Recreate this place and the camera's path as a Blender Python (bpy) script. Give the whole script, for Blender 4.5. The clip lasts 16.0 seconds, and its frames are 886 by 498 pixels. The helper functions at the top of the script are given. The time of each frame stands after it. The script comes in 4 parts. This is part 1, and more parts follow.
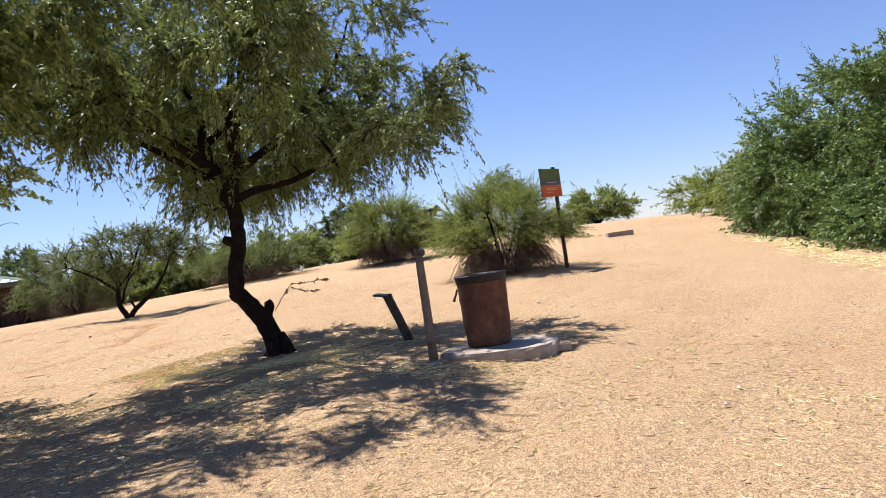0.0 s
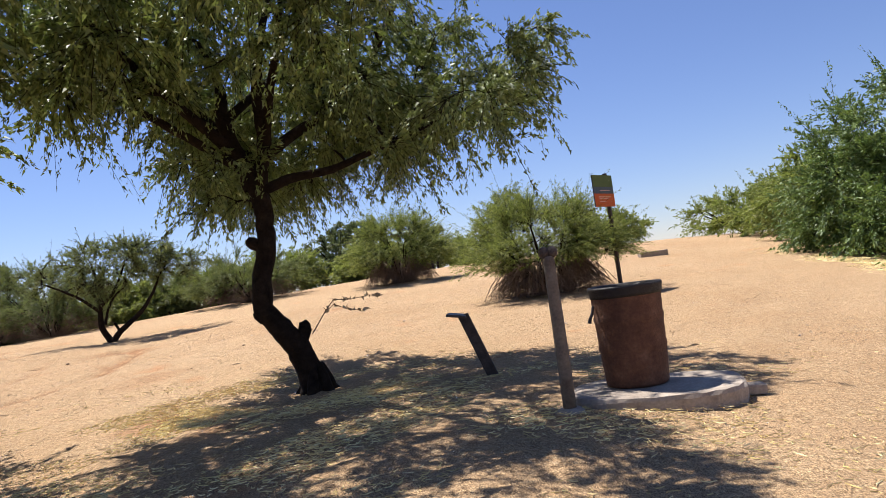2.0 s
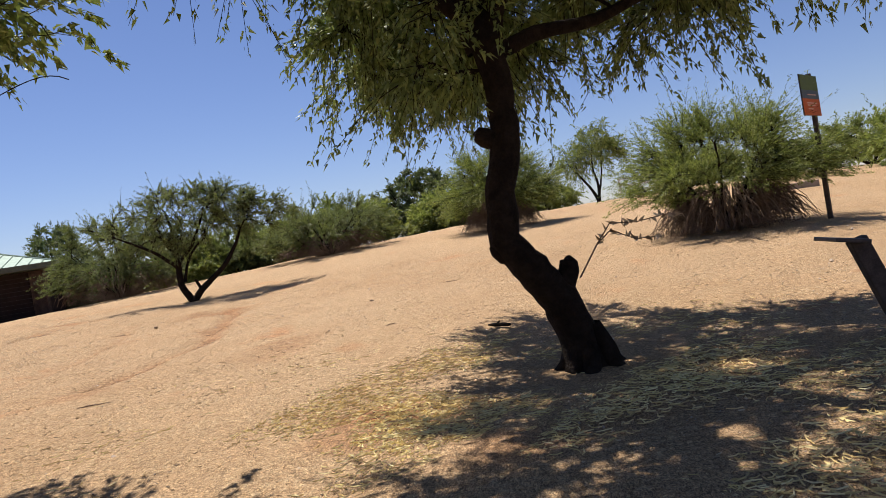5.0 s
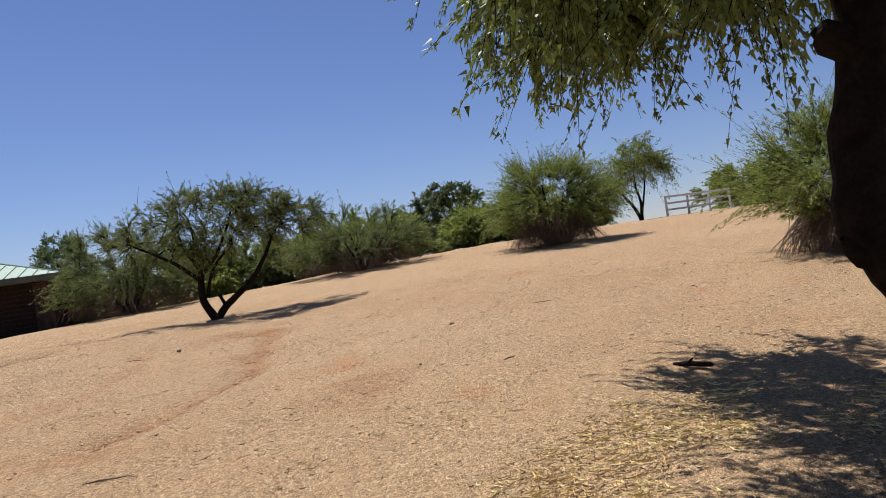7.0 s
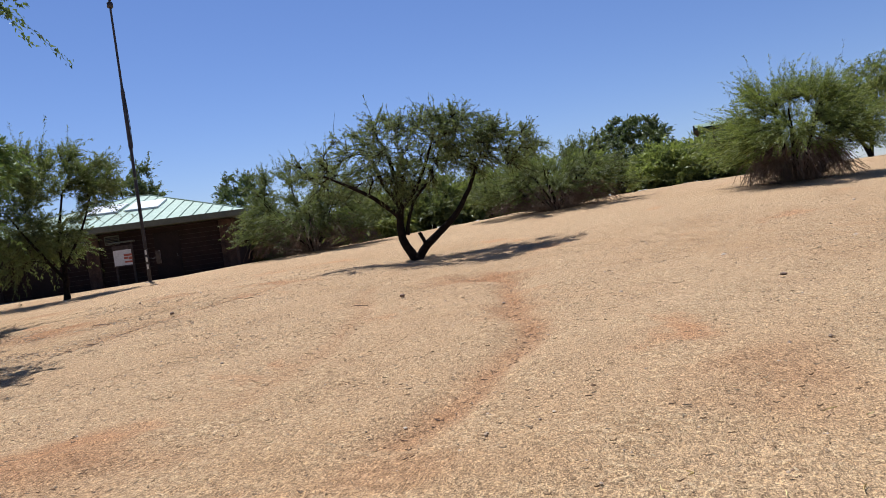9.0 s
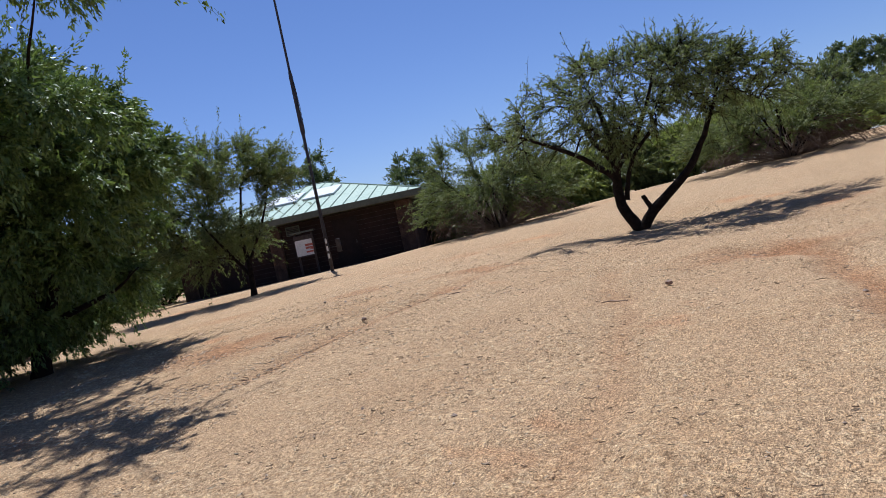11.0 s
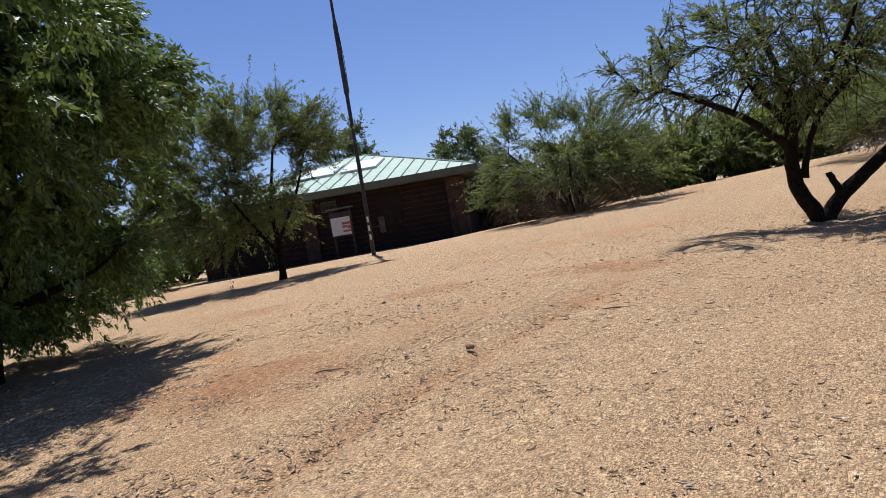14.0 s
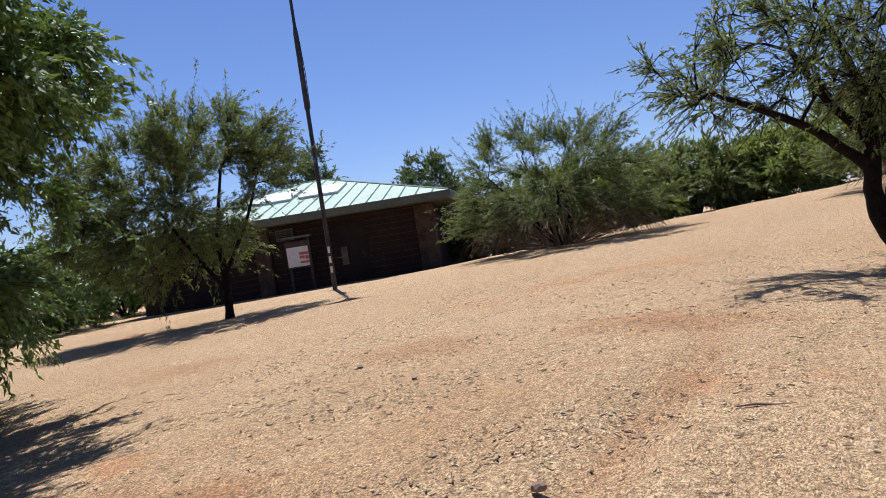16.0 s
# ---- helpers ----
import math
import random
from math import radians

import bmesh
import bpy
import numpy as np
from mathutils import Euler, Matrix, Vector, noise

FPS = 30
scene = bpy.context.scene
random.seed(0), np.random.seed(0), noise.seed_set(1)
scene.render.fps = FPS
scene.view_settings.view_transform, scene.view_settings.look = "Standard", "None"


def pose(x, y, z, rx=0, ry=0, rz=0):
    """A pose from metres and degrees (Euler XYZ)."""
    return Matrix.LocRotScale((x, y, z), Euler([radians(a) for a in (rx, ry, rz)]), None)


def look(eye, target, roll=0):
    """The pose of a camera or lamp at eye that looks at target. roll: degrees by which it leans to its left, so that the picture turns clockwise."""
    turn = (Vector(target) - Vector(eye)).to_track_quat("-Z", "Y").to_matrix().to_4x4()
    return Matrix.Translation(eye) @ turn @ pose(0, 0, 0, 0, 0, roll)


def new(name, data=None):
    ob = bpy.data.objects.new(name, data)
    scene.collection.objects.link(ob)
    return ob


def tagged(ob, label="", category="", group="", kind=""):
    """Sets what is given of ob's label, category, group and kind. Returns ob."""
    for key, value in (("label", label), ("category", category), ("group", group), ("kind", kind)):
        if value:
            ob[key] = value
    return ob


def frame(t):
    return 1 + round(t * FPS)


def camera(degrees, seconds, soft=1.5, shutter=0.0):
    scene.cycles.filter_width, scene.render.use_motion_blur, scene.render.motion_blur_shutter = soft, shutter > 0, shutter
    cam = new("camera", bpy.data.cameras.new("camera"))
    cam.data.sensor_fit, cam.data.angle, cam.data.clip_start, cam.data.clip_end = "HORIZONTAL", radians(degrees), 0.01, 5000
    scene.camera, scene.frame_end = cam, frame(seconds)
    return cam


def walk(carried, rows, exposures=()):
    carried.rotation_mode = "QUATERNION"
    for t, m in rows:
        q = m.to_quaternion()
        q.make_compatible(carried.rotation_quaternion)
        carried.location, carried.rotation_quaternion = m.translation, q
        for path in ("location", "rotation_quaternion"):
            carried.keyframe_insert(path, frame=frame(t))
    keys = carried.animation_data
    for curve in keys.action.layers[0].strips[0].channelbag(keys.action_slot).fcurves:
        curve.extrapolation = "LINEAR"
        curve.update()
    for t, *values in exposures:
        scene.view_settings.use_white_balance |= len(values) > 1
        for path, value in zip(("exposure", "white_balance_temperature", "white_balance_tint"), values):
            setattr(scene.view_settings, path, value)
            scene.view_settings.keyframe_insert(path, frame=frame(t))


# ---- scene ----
LENS = 64.0
cam = camera(LENS, 16.0, soft=0.9)
PATH = [
    (0, (0.890, -0.745, 1.242), (0.686, 1.244, 1.263), -8.4),
    (0.5, (0.382, -0.191, 1.216), (0.160, 1.797, 1.210), -8.2),
    (1, (0.024, 0.449, 1.194), (-0.142, 2.441, 1.137), -8.2),
    (1.5, (-0.241, 1.089, 1.223), (-0.346, 3.086, 1.235), -9.8),
    (2, (-0.734, 1.727, 1.223), (-0.881, 3.719, 1.309), -7.9),
    (2.5, (-1.197, 2.229, 1.232), (-1.423, 4.216, 1.260), -9.2),
    (3, (-1.642, 2.611, 1.261), (-1.970, 4.583, 1.312), -9.5),
    (3.5, (-2.091, 3.058, 1.262), (-2.406, 5.033, 1.238), -9.1),
    (6, (-4.418, 6.105, 1.241), (-4.661, 8.090, 1.224), -9.5),
    (6.5, (-4.838, 6.679, 1.277), (-5.037, 8.669, 1.309), -8.3),
    (7, (-5.196, 7.176, 1.279), (-5.478, 9.155, 1.317), -8.4),
    (7.5, (-5.884, 8.042, 1.291), (-6.371, 9.981, 1.354), -8.6),
    (8, (-6.403, 8.567, 1.287), (-6.932, 10.496, 1.280), -7.6),
    (8.5, (-6.902, 8.858, 1.333), (-7.543, 10.753, 1.304), -7.9),
    (9, (-7.453, 9.156, 1.347), (-8.142, 11.032, 1.287), -7.6),
    (9.5, (-7.946, 9.574, 1.419), (-8.755, 11.403, 1.419), -10.8),
    (12, (-10.411, 12.295, 1.499), (-11.679, 13.838, 1.388), -10.0),
    (12.5, (-10.841, 12.618, 1.517), (-12.164, 14.118, 1.515), -9.1),
    (13, (-11.329, 13.022, 1.494), (-12.550, 14.603, 1.387), -9.1),
    (13.5, (-11.806, 13.333, 1.534), (-13.108, 14.850, 1.464), -8.1),
    (14, (-12.261, 13.731, 1.535), (-13.437, 15.347, 1.451), -9.4),
    (14.5, (-12.632, 14.097, 1.593), (-13.800, 15.720, 1.553), -7.9),
    (15, (-13.054, 14.567, 1.584), (-14.099, 16.271, 1.506), -7.0),
    (15.5, (-13.430, 14.948, 1.570), (-14.450, 16.667, 1.490), -8.4),
    (16, (-13.873, 15.357, 1.625), (-14.939, 17.049, 1.606), -8.7),
]
walk(cam, [(t, look(eye, target, roll)) for t, eye, target, roll in PATH], exposures=[(0.0, 1.15, 6250, 11), (1.5, 1.08, 6350, 11), (3.5, 0.76, 6650, 11), (6.0, 0.63, 6500, 11), (7.0, 0.46, 6300, 11), (8.0, 0.44, 6200, 10), (9.0, 0.62, 5950, 9), (12.5, 0.45, 5650, 10), (13.0, 0.5, 5850, 10), (14.5, 0.6, 6000, 11), (16.0, 0.72, 5900, 10)])

# ---- light ----
SUN_EL, SUN_AZ = radians(63), math.atan2(-0.69, 0.72)
SUN_WAY = Vector((math.sin(SUN_AZ) * math.cos(SUN_EL), math.cos(SUN_AZ) * math.cos(SUN_EL), math.sin(SUN_EL)))
world = bpy.data.worlds.new("sky")
scene.world = world
world.use_nodes = True
wn = world.node_tree
sky = wn.nodes.new("ShaderNodeTexSky")
sky.sky_type, sky.sun_disc, sky.sun_elevation, sky.sun_rotation = "NISHITA", False, SUN_EL, SUN_AZ
sky.air_density, sky.dust_density, sky.ozone_density = 1.0, 0.0, 3.0
wn.nodes["Background"].inputs["Strength"].default_value = 0.052
tint = wn.nodes.new("ShaderNodeMix")
tint.data_type, tint.blend_type = "RGBA", "MULTIPLY"
tint.inputs[0].default_value, tint.inputs[7].default_value = 1.0, (0.97, 0.96, 1.2, 1)
wn.links.new(sky.outputs[0], tint.inputs[6])
wn.links.new(tint.outputs[2], wn.nodes["Background"].inputs["Color"])
sun = new("sun", bpy.data.lights.new("sun", "SUN"))
sun.data.energy, sun.data.angle, sun.data.color = 4.9, radians(0.55), (1.0, 0.955, 0.9)
sun.matrix_world = look(SUN_WAY * 50, (0, 0, 0))


# ---- materials ----
def node(nt, kind, **values):
    n = nt.nodes.new("ShaderNode" + kind)
    for key, value in values.items():
        if key in n.inputs:
            n.inputs[key].default_value = value
    return n


def noise_tex(nt, scale, detail=4.0, rough=0.6, vec=None):
    n = node(nt, "TexNoise", Scale=scale, Detail=detail, Roughness=rough)
    if vec is not None:
        nt.links.new(vec, n.inputs["Vector"])
    return n.outputs["Fac"]


def ramp(nt, fac, stops):
    n = nt.nodes.new("ShaderNodeValToRGB")
    while len(n.color_ramp.elements) < len(stops):
        n.color_ramp.elements.new(0.5)
    for e, (at_pos, colour) in zip(n.color_ramp.elements, stops):
        e.position, e.color = at_pos, (*colour, 1)
    nt.links.new(fac, n.inputs[0])
    return n.outputs[0]


def mix(nt, fac, a, b, kind="MIX"):
    n = nt.nodes.new("ShaderNodeMix")
    n.data_type, n.blend_type = "RGBA", kind
    for sock, v in ((n.inputs[0], fac), (n.inputs[6], a), (n.inputs[7], b)):
        if isinstance(v, (int, float)):
            sock.default_value = v
        elif isinstance(v, tuple):
            sock.default_value = (*v, 1)
        else:
            nt.links.new(v, sock)
    return n.outputs[2]


def material(name):
    m = bpy.data.materials.new(name)
    m.use_nodes = True
    nt = m.node_tree
    return m, nt, nt.nodes["Principled BSDF"]


def coords(nt):
    return nt.nodes.new("ShaderNodeTexCoord").outputs["Object"]


def bump(nt, shader, height, strength, distance):
    b = node(nt, "Bump", Strength=strength, Distance=distance)
    nt.links.new(height, b.inputs["Height"])
    nt.links.new(b.outputs[0], shader.inputs["Normal"])


def surface(name, a, b, scale, rough=0.8, metal=0.0, relief=0.3, depth=0.01, fine=8.0, third=None, gloss=0.4):
    """A two-scale mottled surface: broad stains between two colours, fine grain, small relief."""
    m, nt, p = material(name)
    c = coords(nt)
    broad, grain = noise_tex(nt, scale, 5, 0.65, c), noise_tex(nt, scale * fine, 4, 0.6, c)
    stops = [(0.3, a), (0.7, b)] if third is None else [(0.25, a), (0.55, b), (0.75, third)]
    col = ramp(nt, broad, stops)
    col = mix(nt, 0.35, col, ramp(nt, grain, [(0.3, (0.25, 0.25, 0.25)), (0.7, (0.8, 0.8, 0.8))]), "OVERLAY")
    nt.links.new(col, p.inputs["Base Color"])
    p.inputs["Roughness"].default_value, p.inputs["Metallic"].default_value = rough, metal
    bump(nt, p, grain, relief, depth)
    p.inputs["Specular IOR Level"].default_value = gloss
    return m


def leaf_material(name, dark, mid, light, glow=0.35):
    m, nt, p = material(name)
    geo = nt.nodes.new("ShaderNodeNewGeometry")
    rnd = geo.outputs["Random Per Island"]
    col = ramp(nt, rnd, [(0.0, dark), (0.5, mid), (1.0, light)])
    broad = noise_tex(nt, 0.9, 3, 0.6, coords(nt))
    col = mix(nt, 0.5, col, ramp(nt, broad, [(0.3, (0.3, 0.3, 0.3)), (0.7, (0.75, 0.72, 0.6))]), "OVERLAY")
    nt.links.new(col, p.inputs["Base Color"])
    p.inputs["Roughness"].default_value = 0.55
    t = node(nt, "BsdfTranslucent")
    nt.links.new(mix(nt, 0.5, col, (0.16, 0.2, 0.03)), t.inputs["Color"])
    s = node(nt, "MixShader", Fac=glow)
    nt.links.new(p.outputs[0], s.inputs[1])
    nt.links.new(t.outputs[0], s.inputs[2])
    nt.links.new(s.outputs[0], nt.nodes["Material Output"].inputs[0])
    return m


def ground_material():
    m, nt, p = material("sandy_ground")
    c = coords(nt)
    broad = noise_tex(nt, 0.22, 6, 0.62, c)
    mid = noise_tex(nt, 1.4, 6, 0.65, c)
    fine = noise_tex(nt, 22, 5, 0.7, c)
    speck = noise_tex(nt, 75, 3, 0.7, c)
    sand = ramp(nt, broad, [(0.3, (0.33, 0.21, 0.12)), (0.52, (0.38, 0.26, 0.162)), (0.72, (0.42, 0.3, 0.195))])
    litter = ramp(nt, fine, [(0.35, (0.2, 0.12, 0.065)), (0.52, (0.4, 0.29, 0.185)), (0.68, (0.55, 0.44, 0.3))])
    gain = node(nt, "MapRange")
    gain.inputs["From Min"].default_value, gain.inputs["From Max"].default_value = 0.38, 0.6
    gain.inputs["To Min"].default_value, gain.inputs["To Max"].default_value = 0.15, 0.65
    nt.links.new(mid, gain.inputs["Value"])
    col = mix(nt, gain.outputs[0], sand, litter)
    bare = ramp(nt, noise_tex(nt, 0.55, 4, 0.6, c), [(0.62, (0, 0, 0)), (0.7, (1, 1, 1))])
    col = mix(nt, bare, col, (0.38, 0.22, 0.125))
    soil = nt.nodes.new("ShaderNodeAttribute")
    soil.attribute_name = "bare_soil"
    col = mix(nt, soil.outputs["Fac"], col, ramp(nt, fine, [(0.35, (0.2, 0.1, 0.05)), (0.6, (0.36, 0.2, 0.11))]))
    stretch = node(nt, "Mapping")
    stretch.inputs["Scale"].default_value, stretch.inputs["Rotation"].default_value = (1.0, 0.45, 1.0), (0, 0, 0.7)
    nt.links.new(c, stretch.inputs["Vector"])
    fleck = node(nt, "TexNoise", Scale=42.0, Detail=3.0, Roughness=0.75, Distortion=2.5)
    nt.links.new(stretch.outputs[0], fleck.inputs["Vector"])
    straw = ramp(nt, fleck.outputs["Fac"], [(0.36, (0.2, 0.19, 0.17)), (0.5, (0.5, 0.5, 0.5)), (0.62, (0.82, 0.8, 0.72))])
    col = mix(nt, 0.95, col, straw, "OVERLAY")
    pep = ramp(nt, speck, [(0.3, (0.14, 0.14, 0.14)), (0.5, (0.5, 0.5, 0.5)), (0.68, (0.84, 0.84, 0.84))])
    col = mix(nt, 0.65, col, pep, "OVERLAY")
    nt.links.new(mix(nt, 1.0, col, (1.0, 0.965, 0.89), "MULTIPLY"), p.inputs["Base Color"])
    p.inputs["Roughness"].default_value = 0.95
    p.inputs["Specular IOR Level"].default_value = 0.15
    height = mix(nt, 0.5, fine, speck)
    bump(nt, p, height, 0.9, 0.05)
    return m


M = {
    "ground": ground_material(),
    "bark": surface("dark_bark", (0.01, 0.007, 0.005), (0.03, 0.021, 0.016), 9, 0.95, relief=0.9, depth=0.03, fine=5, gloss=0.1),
    "dead": surface("dry_twigs", (0.136, 0.084, 0.06), (0.272, 0.192, 0.14), 6, 0.9, fine=5),
    "leaf_near": leaf_material("mesquite_leaf", (0.08, 0.115, 0.034), (0.165, 0.22, 0.068), (0.28, 0.335, 0.115), 0.26),
    "leaf_grey": leaf_material("grey_green_leaf", (0.065, 0.085, 0.03), (0.125, 0.155, 0.052), (0.21, 0.24, 0.09), 0.45),
    "leaf_bright": leaf_material("lush_leaf", (0.055, 0.1, 0.026), (0.105, 0.175, 0.046), (0.19, 0.275, 0.078), 0.28),
    "leaf_olive": leaf_material("olive_leaf", (0.105, 0.138, 0.03), (0.198, 0.242, 0.055), (0.32, 0.36, 0.105), 0.5),
    "dry_stem": surface("brown_dry_stems", (0.09, 0.058, 0.04), (0.24, 0.165, 0.115), 5, 0.9, fine=5),
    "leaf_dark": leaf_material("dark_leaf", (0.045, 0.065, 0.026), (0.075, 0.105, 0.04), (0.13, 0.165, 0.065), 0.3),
    "wood": surface("weathered_wood", (0.095, 0.07, 0.05), (0.22, 0.18, 0.14), 5, 0.9, relief=0.6, fine=9),
    "dark_wood": surface("dark_stained_wood", (0.03, 0.022, 0.018), (0.08, 0.06, 0.05), 8, 0.8),
    "rust": surface("rusty_steel", (0.05, 0.02, 0.011), (0.125, 0.055, 0.03), 6, 0.75, 0.15, 0.6, 0.008, 7, (0.19, 0.105, 0.065)),
    "liner": surface("black_liner", (0.0096, 0.008, 0.008), (0.024, 0.018, 0.017), 14, 0.6, relief=0.6),
    "concrete": surface("concrete", (0.22, 0.175, 0.135), (0.4, 0.335, 0.27), 4, 0.92, relief=0.6, fine=12),
    "stone": surface("pilaster_stone", (0.03, 0.0168, 0.012), (0.102, 0.06, 0.042), 3.2, 0.9, relief=0.8, depth=0.05, fine=6),
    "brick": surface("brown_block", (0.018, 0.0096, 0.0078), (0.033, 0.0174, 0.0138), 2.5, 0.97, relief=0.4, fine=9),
    "roof": surface("mint_metal_roof", (0.216, 0.304, 0.24), (0.264, 0.352, 0.284), 0.8, 0.7, 0.0, 0.1, 0.005, 10),
    "seam": surface("mint_metal_seam", (0.104, 0.16, 0.12), (0.144, 0.208, 0.16), 0.8, 0.7, 0.0, 0.1, 0.005, 10),
    "fascia": surface("green_fascia", (0.075, 0.085, 0.065), (0.11, 0.12, 0.09), 1.5, 0.6, 0.0, 0.1, 0.005, 10),
    "skylight": surface("white_skylight", (0.6, 0.608, 0.608), (0.68, 0.688, 0.688), 1.2, 0.3, relief=0.05),
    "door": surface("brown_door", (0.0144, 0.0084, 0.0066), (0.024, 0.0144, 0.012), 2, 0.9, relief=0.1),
    "white": surface("white_paint", (0.544, 0.544, 0.528), (0.656, 0.656, 0.64), 3, 0.6, relief=0.1),
    "red": surface("red_print", (0.34, 0.09, 0.06), (0.42, 0.13, 0.09), 5, 0.6),
    "steel": surface("dark_painted_steel", (0.03, 0.026, 0.026), (0.075, 0.062, 0.06), 4, 0.5, 0.4, 0.2),
    "grey": surface("grey_fitting", (0.28, 0.28, 0.28), (0.4, 0.4, 0.4), 6, 0.5, 0.3, 0.1),
    "sign_green": surface("olive_sign_print", (0.085, 0.12, 0.034), (0.115, 0.155, 0.046), 5, 0.6, relief=0.05),
    "sign_blue": surface("blue_grey_sign_print", (0.06, 0.084, 0.112), (0.088, 0.112, 0.136), 6, 0.5, relief=0.05),
    "sign_orange": surface("orange_sign_print", (0.496, 0.096, 0.02), (0.56, 0.128, 0.028), 5, 0.5, relief=0.05),
    "sign_text": surface("pale_sign_print", (0.64, 0.4, 0.304), (0.68, 0.44, 0.336), 9, 0.5, relief=0.05),
    "straw": leaf_material("dry_straw", (0.48, 0.34, 0.13), (0.72, 0.55, 0.24), (0.85, 0.72, 0.4), 0.0),
    "leafduff": leaf_material("leaf_litter", (0.204, 0.128, 0.0765), (0.399, 0.297, 0.187), (0.578, 0.468, 0.323), 0.0),
    "pebble": leaf_material("pebble_stone", (0.221, 0.153, 0.111), (0.357, 0.264, 0.196), (0.51, 0.408, 0.323), 0.0),
}


# ---- mesh helpers ----
def mesh_from(name, verts, faces, mat, smooth=False):
    """A mesh from arrays of corners and of faces with equally many corners each."""
    verts, faces = np.asarray(verts, np.float32), np.asarray(faces, np.int32)
    me = bpy.data.meshes.new(name)
    n, k = faces.shape
    me.vertices.add(len(verts))
    me.vertices.foreach_set("co", verts.ravel())
    me.loops.add(n * k)
    me.loops.foreach_set("vertex_index", faces.ravel())
    me.polygons.add(n)
    me.polygons.foreach_set("loop_start", np.arange(0, n * k, k, dtype=np.int32))
    me.polygons.foreach_set("loop_total", np.full(n, k, np.int32))
    me.polygons.foreach_set("use_smooth", np.full(n, smooth))
    me.materials.append(mat)
    me.update(calc_edges=True)
    return me


def thing(name, x, y, z, label, category, group="", rz=0.0, kind=""):
    e = new(name)
    e.empty_display_size = 0.2
    e.matrix_basis = pose(x, y, z, 0, 0, rz)
    return tagged(e, label, category, group, kind)


def part_mesh(name, me, parent, label="", m=None):
    ob = new(name, me)
    ob.parent = parent
    if m is not None:
        ob.matrix_basis = m
    return tagged(ob, label)


def part(name, bm, mat, parent, label="", m=None, smooth=False):
    me = bpy.data.meshes.new(name)
    bm.normal_update()
    for f in bm.faces:
        f.smooth = smooth
    bm.to_mesh(me)
    bm.free()
    me.materials.append(mat)
    return part_mesh(name, me, parent, label, m)


def box(sx, sy, sz, bevel=0.0, m=None):
    """A box of that size, standing on z = 0."""
    bm = bmesh.new()
    bmesh.ops.create_cube(bm, size=1, matrix=Matrix.Translation((0, 0, sz / 2)) @ Matrix.Diagonal((sx, sy, sz, 1)))
    if bevel:
        bmesh.ops.bevel(bm, geom=bm.edges[:], offset=bevel, segments=2, affect="EDGES", profile=0.6)
    if m is not None:
        bm.transform(m)
    return bm


def lathe(profile, sides=24, wobble=0.0, seed=0):
    """A turned body from (radius, z) pairs, closed at both ends."""
    rng = random.Random(seed)
    bm = bmesh.new()
    rings = []
    for r, z in profile:
        rings.append([bm.verts.new(((r + rng.uniform(-wobble, wobble)) * math.cos(a), (r + rng.uniform(-wobble, wobble)) * math.sin(a), z))
                      for a in (2 * math.pi * k / sides for k in range(sides))])
    for lo, hi in zip(rings, rings[1:]):
        for k in range(sides):
            bm.faces.new((lo[k], lo[(k + 1) % sides], hi[(k + 1) % sides], hi[k]))
    bm.faces.new(rings[0][::-1])
    bm.faces.new(rings[-1])
    return bm


def tubes(paths, sides=6):
    """Corners and quads of tapered tubes along paths of (x, y, z, r) rows, all together."""
    verts, faces = [], []
    for path in paths:
        path = np.asarray(path, float)
        pos, rad = path[:, :3], path[:, 3]
        tan = np.gradient(pos, axis=0)
        tan /= np.linalg.norm(tan, axis=1, keepdims=True) + 1e-9
        ref = np.array([0.31, 0.17, 0.1]) if abs(tan[0, 2]) > 0.8 else np.array([0, 0, 1.0])
        side = np.cross(tan, ref)
        side /= np.linalg.norm(side, axis=1, keepdims=True) + 1e-9
        over = np.cross(side, tan)
        start = sum(len(v) for v in verts) if len(verts) < 2 else count
        ang = np.arange(sides) * 2 * np.pi / sides
        ring = pos[:, None] + rad[:, None, None] * (np.cos(ang)[None, :, None] * side[:, None] + np.sin(ang)[None, :, None] * over[:, None])
        verts.append(ring.reshape(-1, 3))
        count = start + len(verts[-1])
        i, k = np.meshgrid(np.arange(len(path) - 1), np.arange(sides), indexing="ij")
        a, b = start + i * sides + k, start + i * sides + (k + 1) % sides
        faces.append(np.stack([a, b, b + sides, a + sides], -1).reshape(-1, 4))
    return np.concatenate(verts), np.concatenate(faces)


# ---- ground ----
HILL = (-0.138, -1.055, -0.859, -0.259, 0.426, 1.864, -0.32, 0.015, -0.465, -0.073)
BUMPS = (
    (-0.2, 8.1, 0.182, 3.5), (2.4, 19.9, 0.091, 5), (-3.5, 28.4, -0.006, 5), (-13.4, 25.2, -0.163, 5), (-15.7, 19.4, 0.18, 4), (-10.9, 19.0, -0.13, 3.5), (-6.3, 8.0, -0.065, 3),
    (5.0, 24.8, -0.048, 4.5), (-8.1, 38.7, 0.008, 7), (1.6, 43.5, -0.147, 7), (-26.0, 30.0, 0.206, 8), (-12.5, 33.4, 0.081, 6), (0.7, -0.6, 0.047, 4), (-10.9, 12.9, -0.06, 4),
)
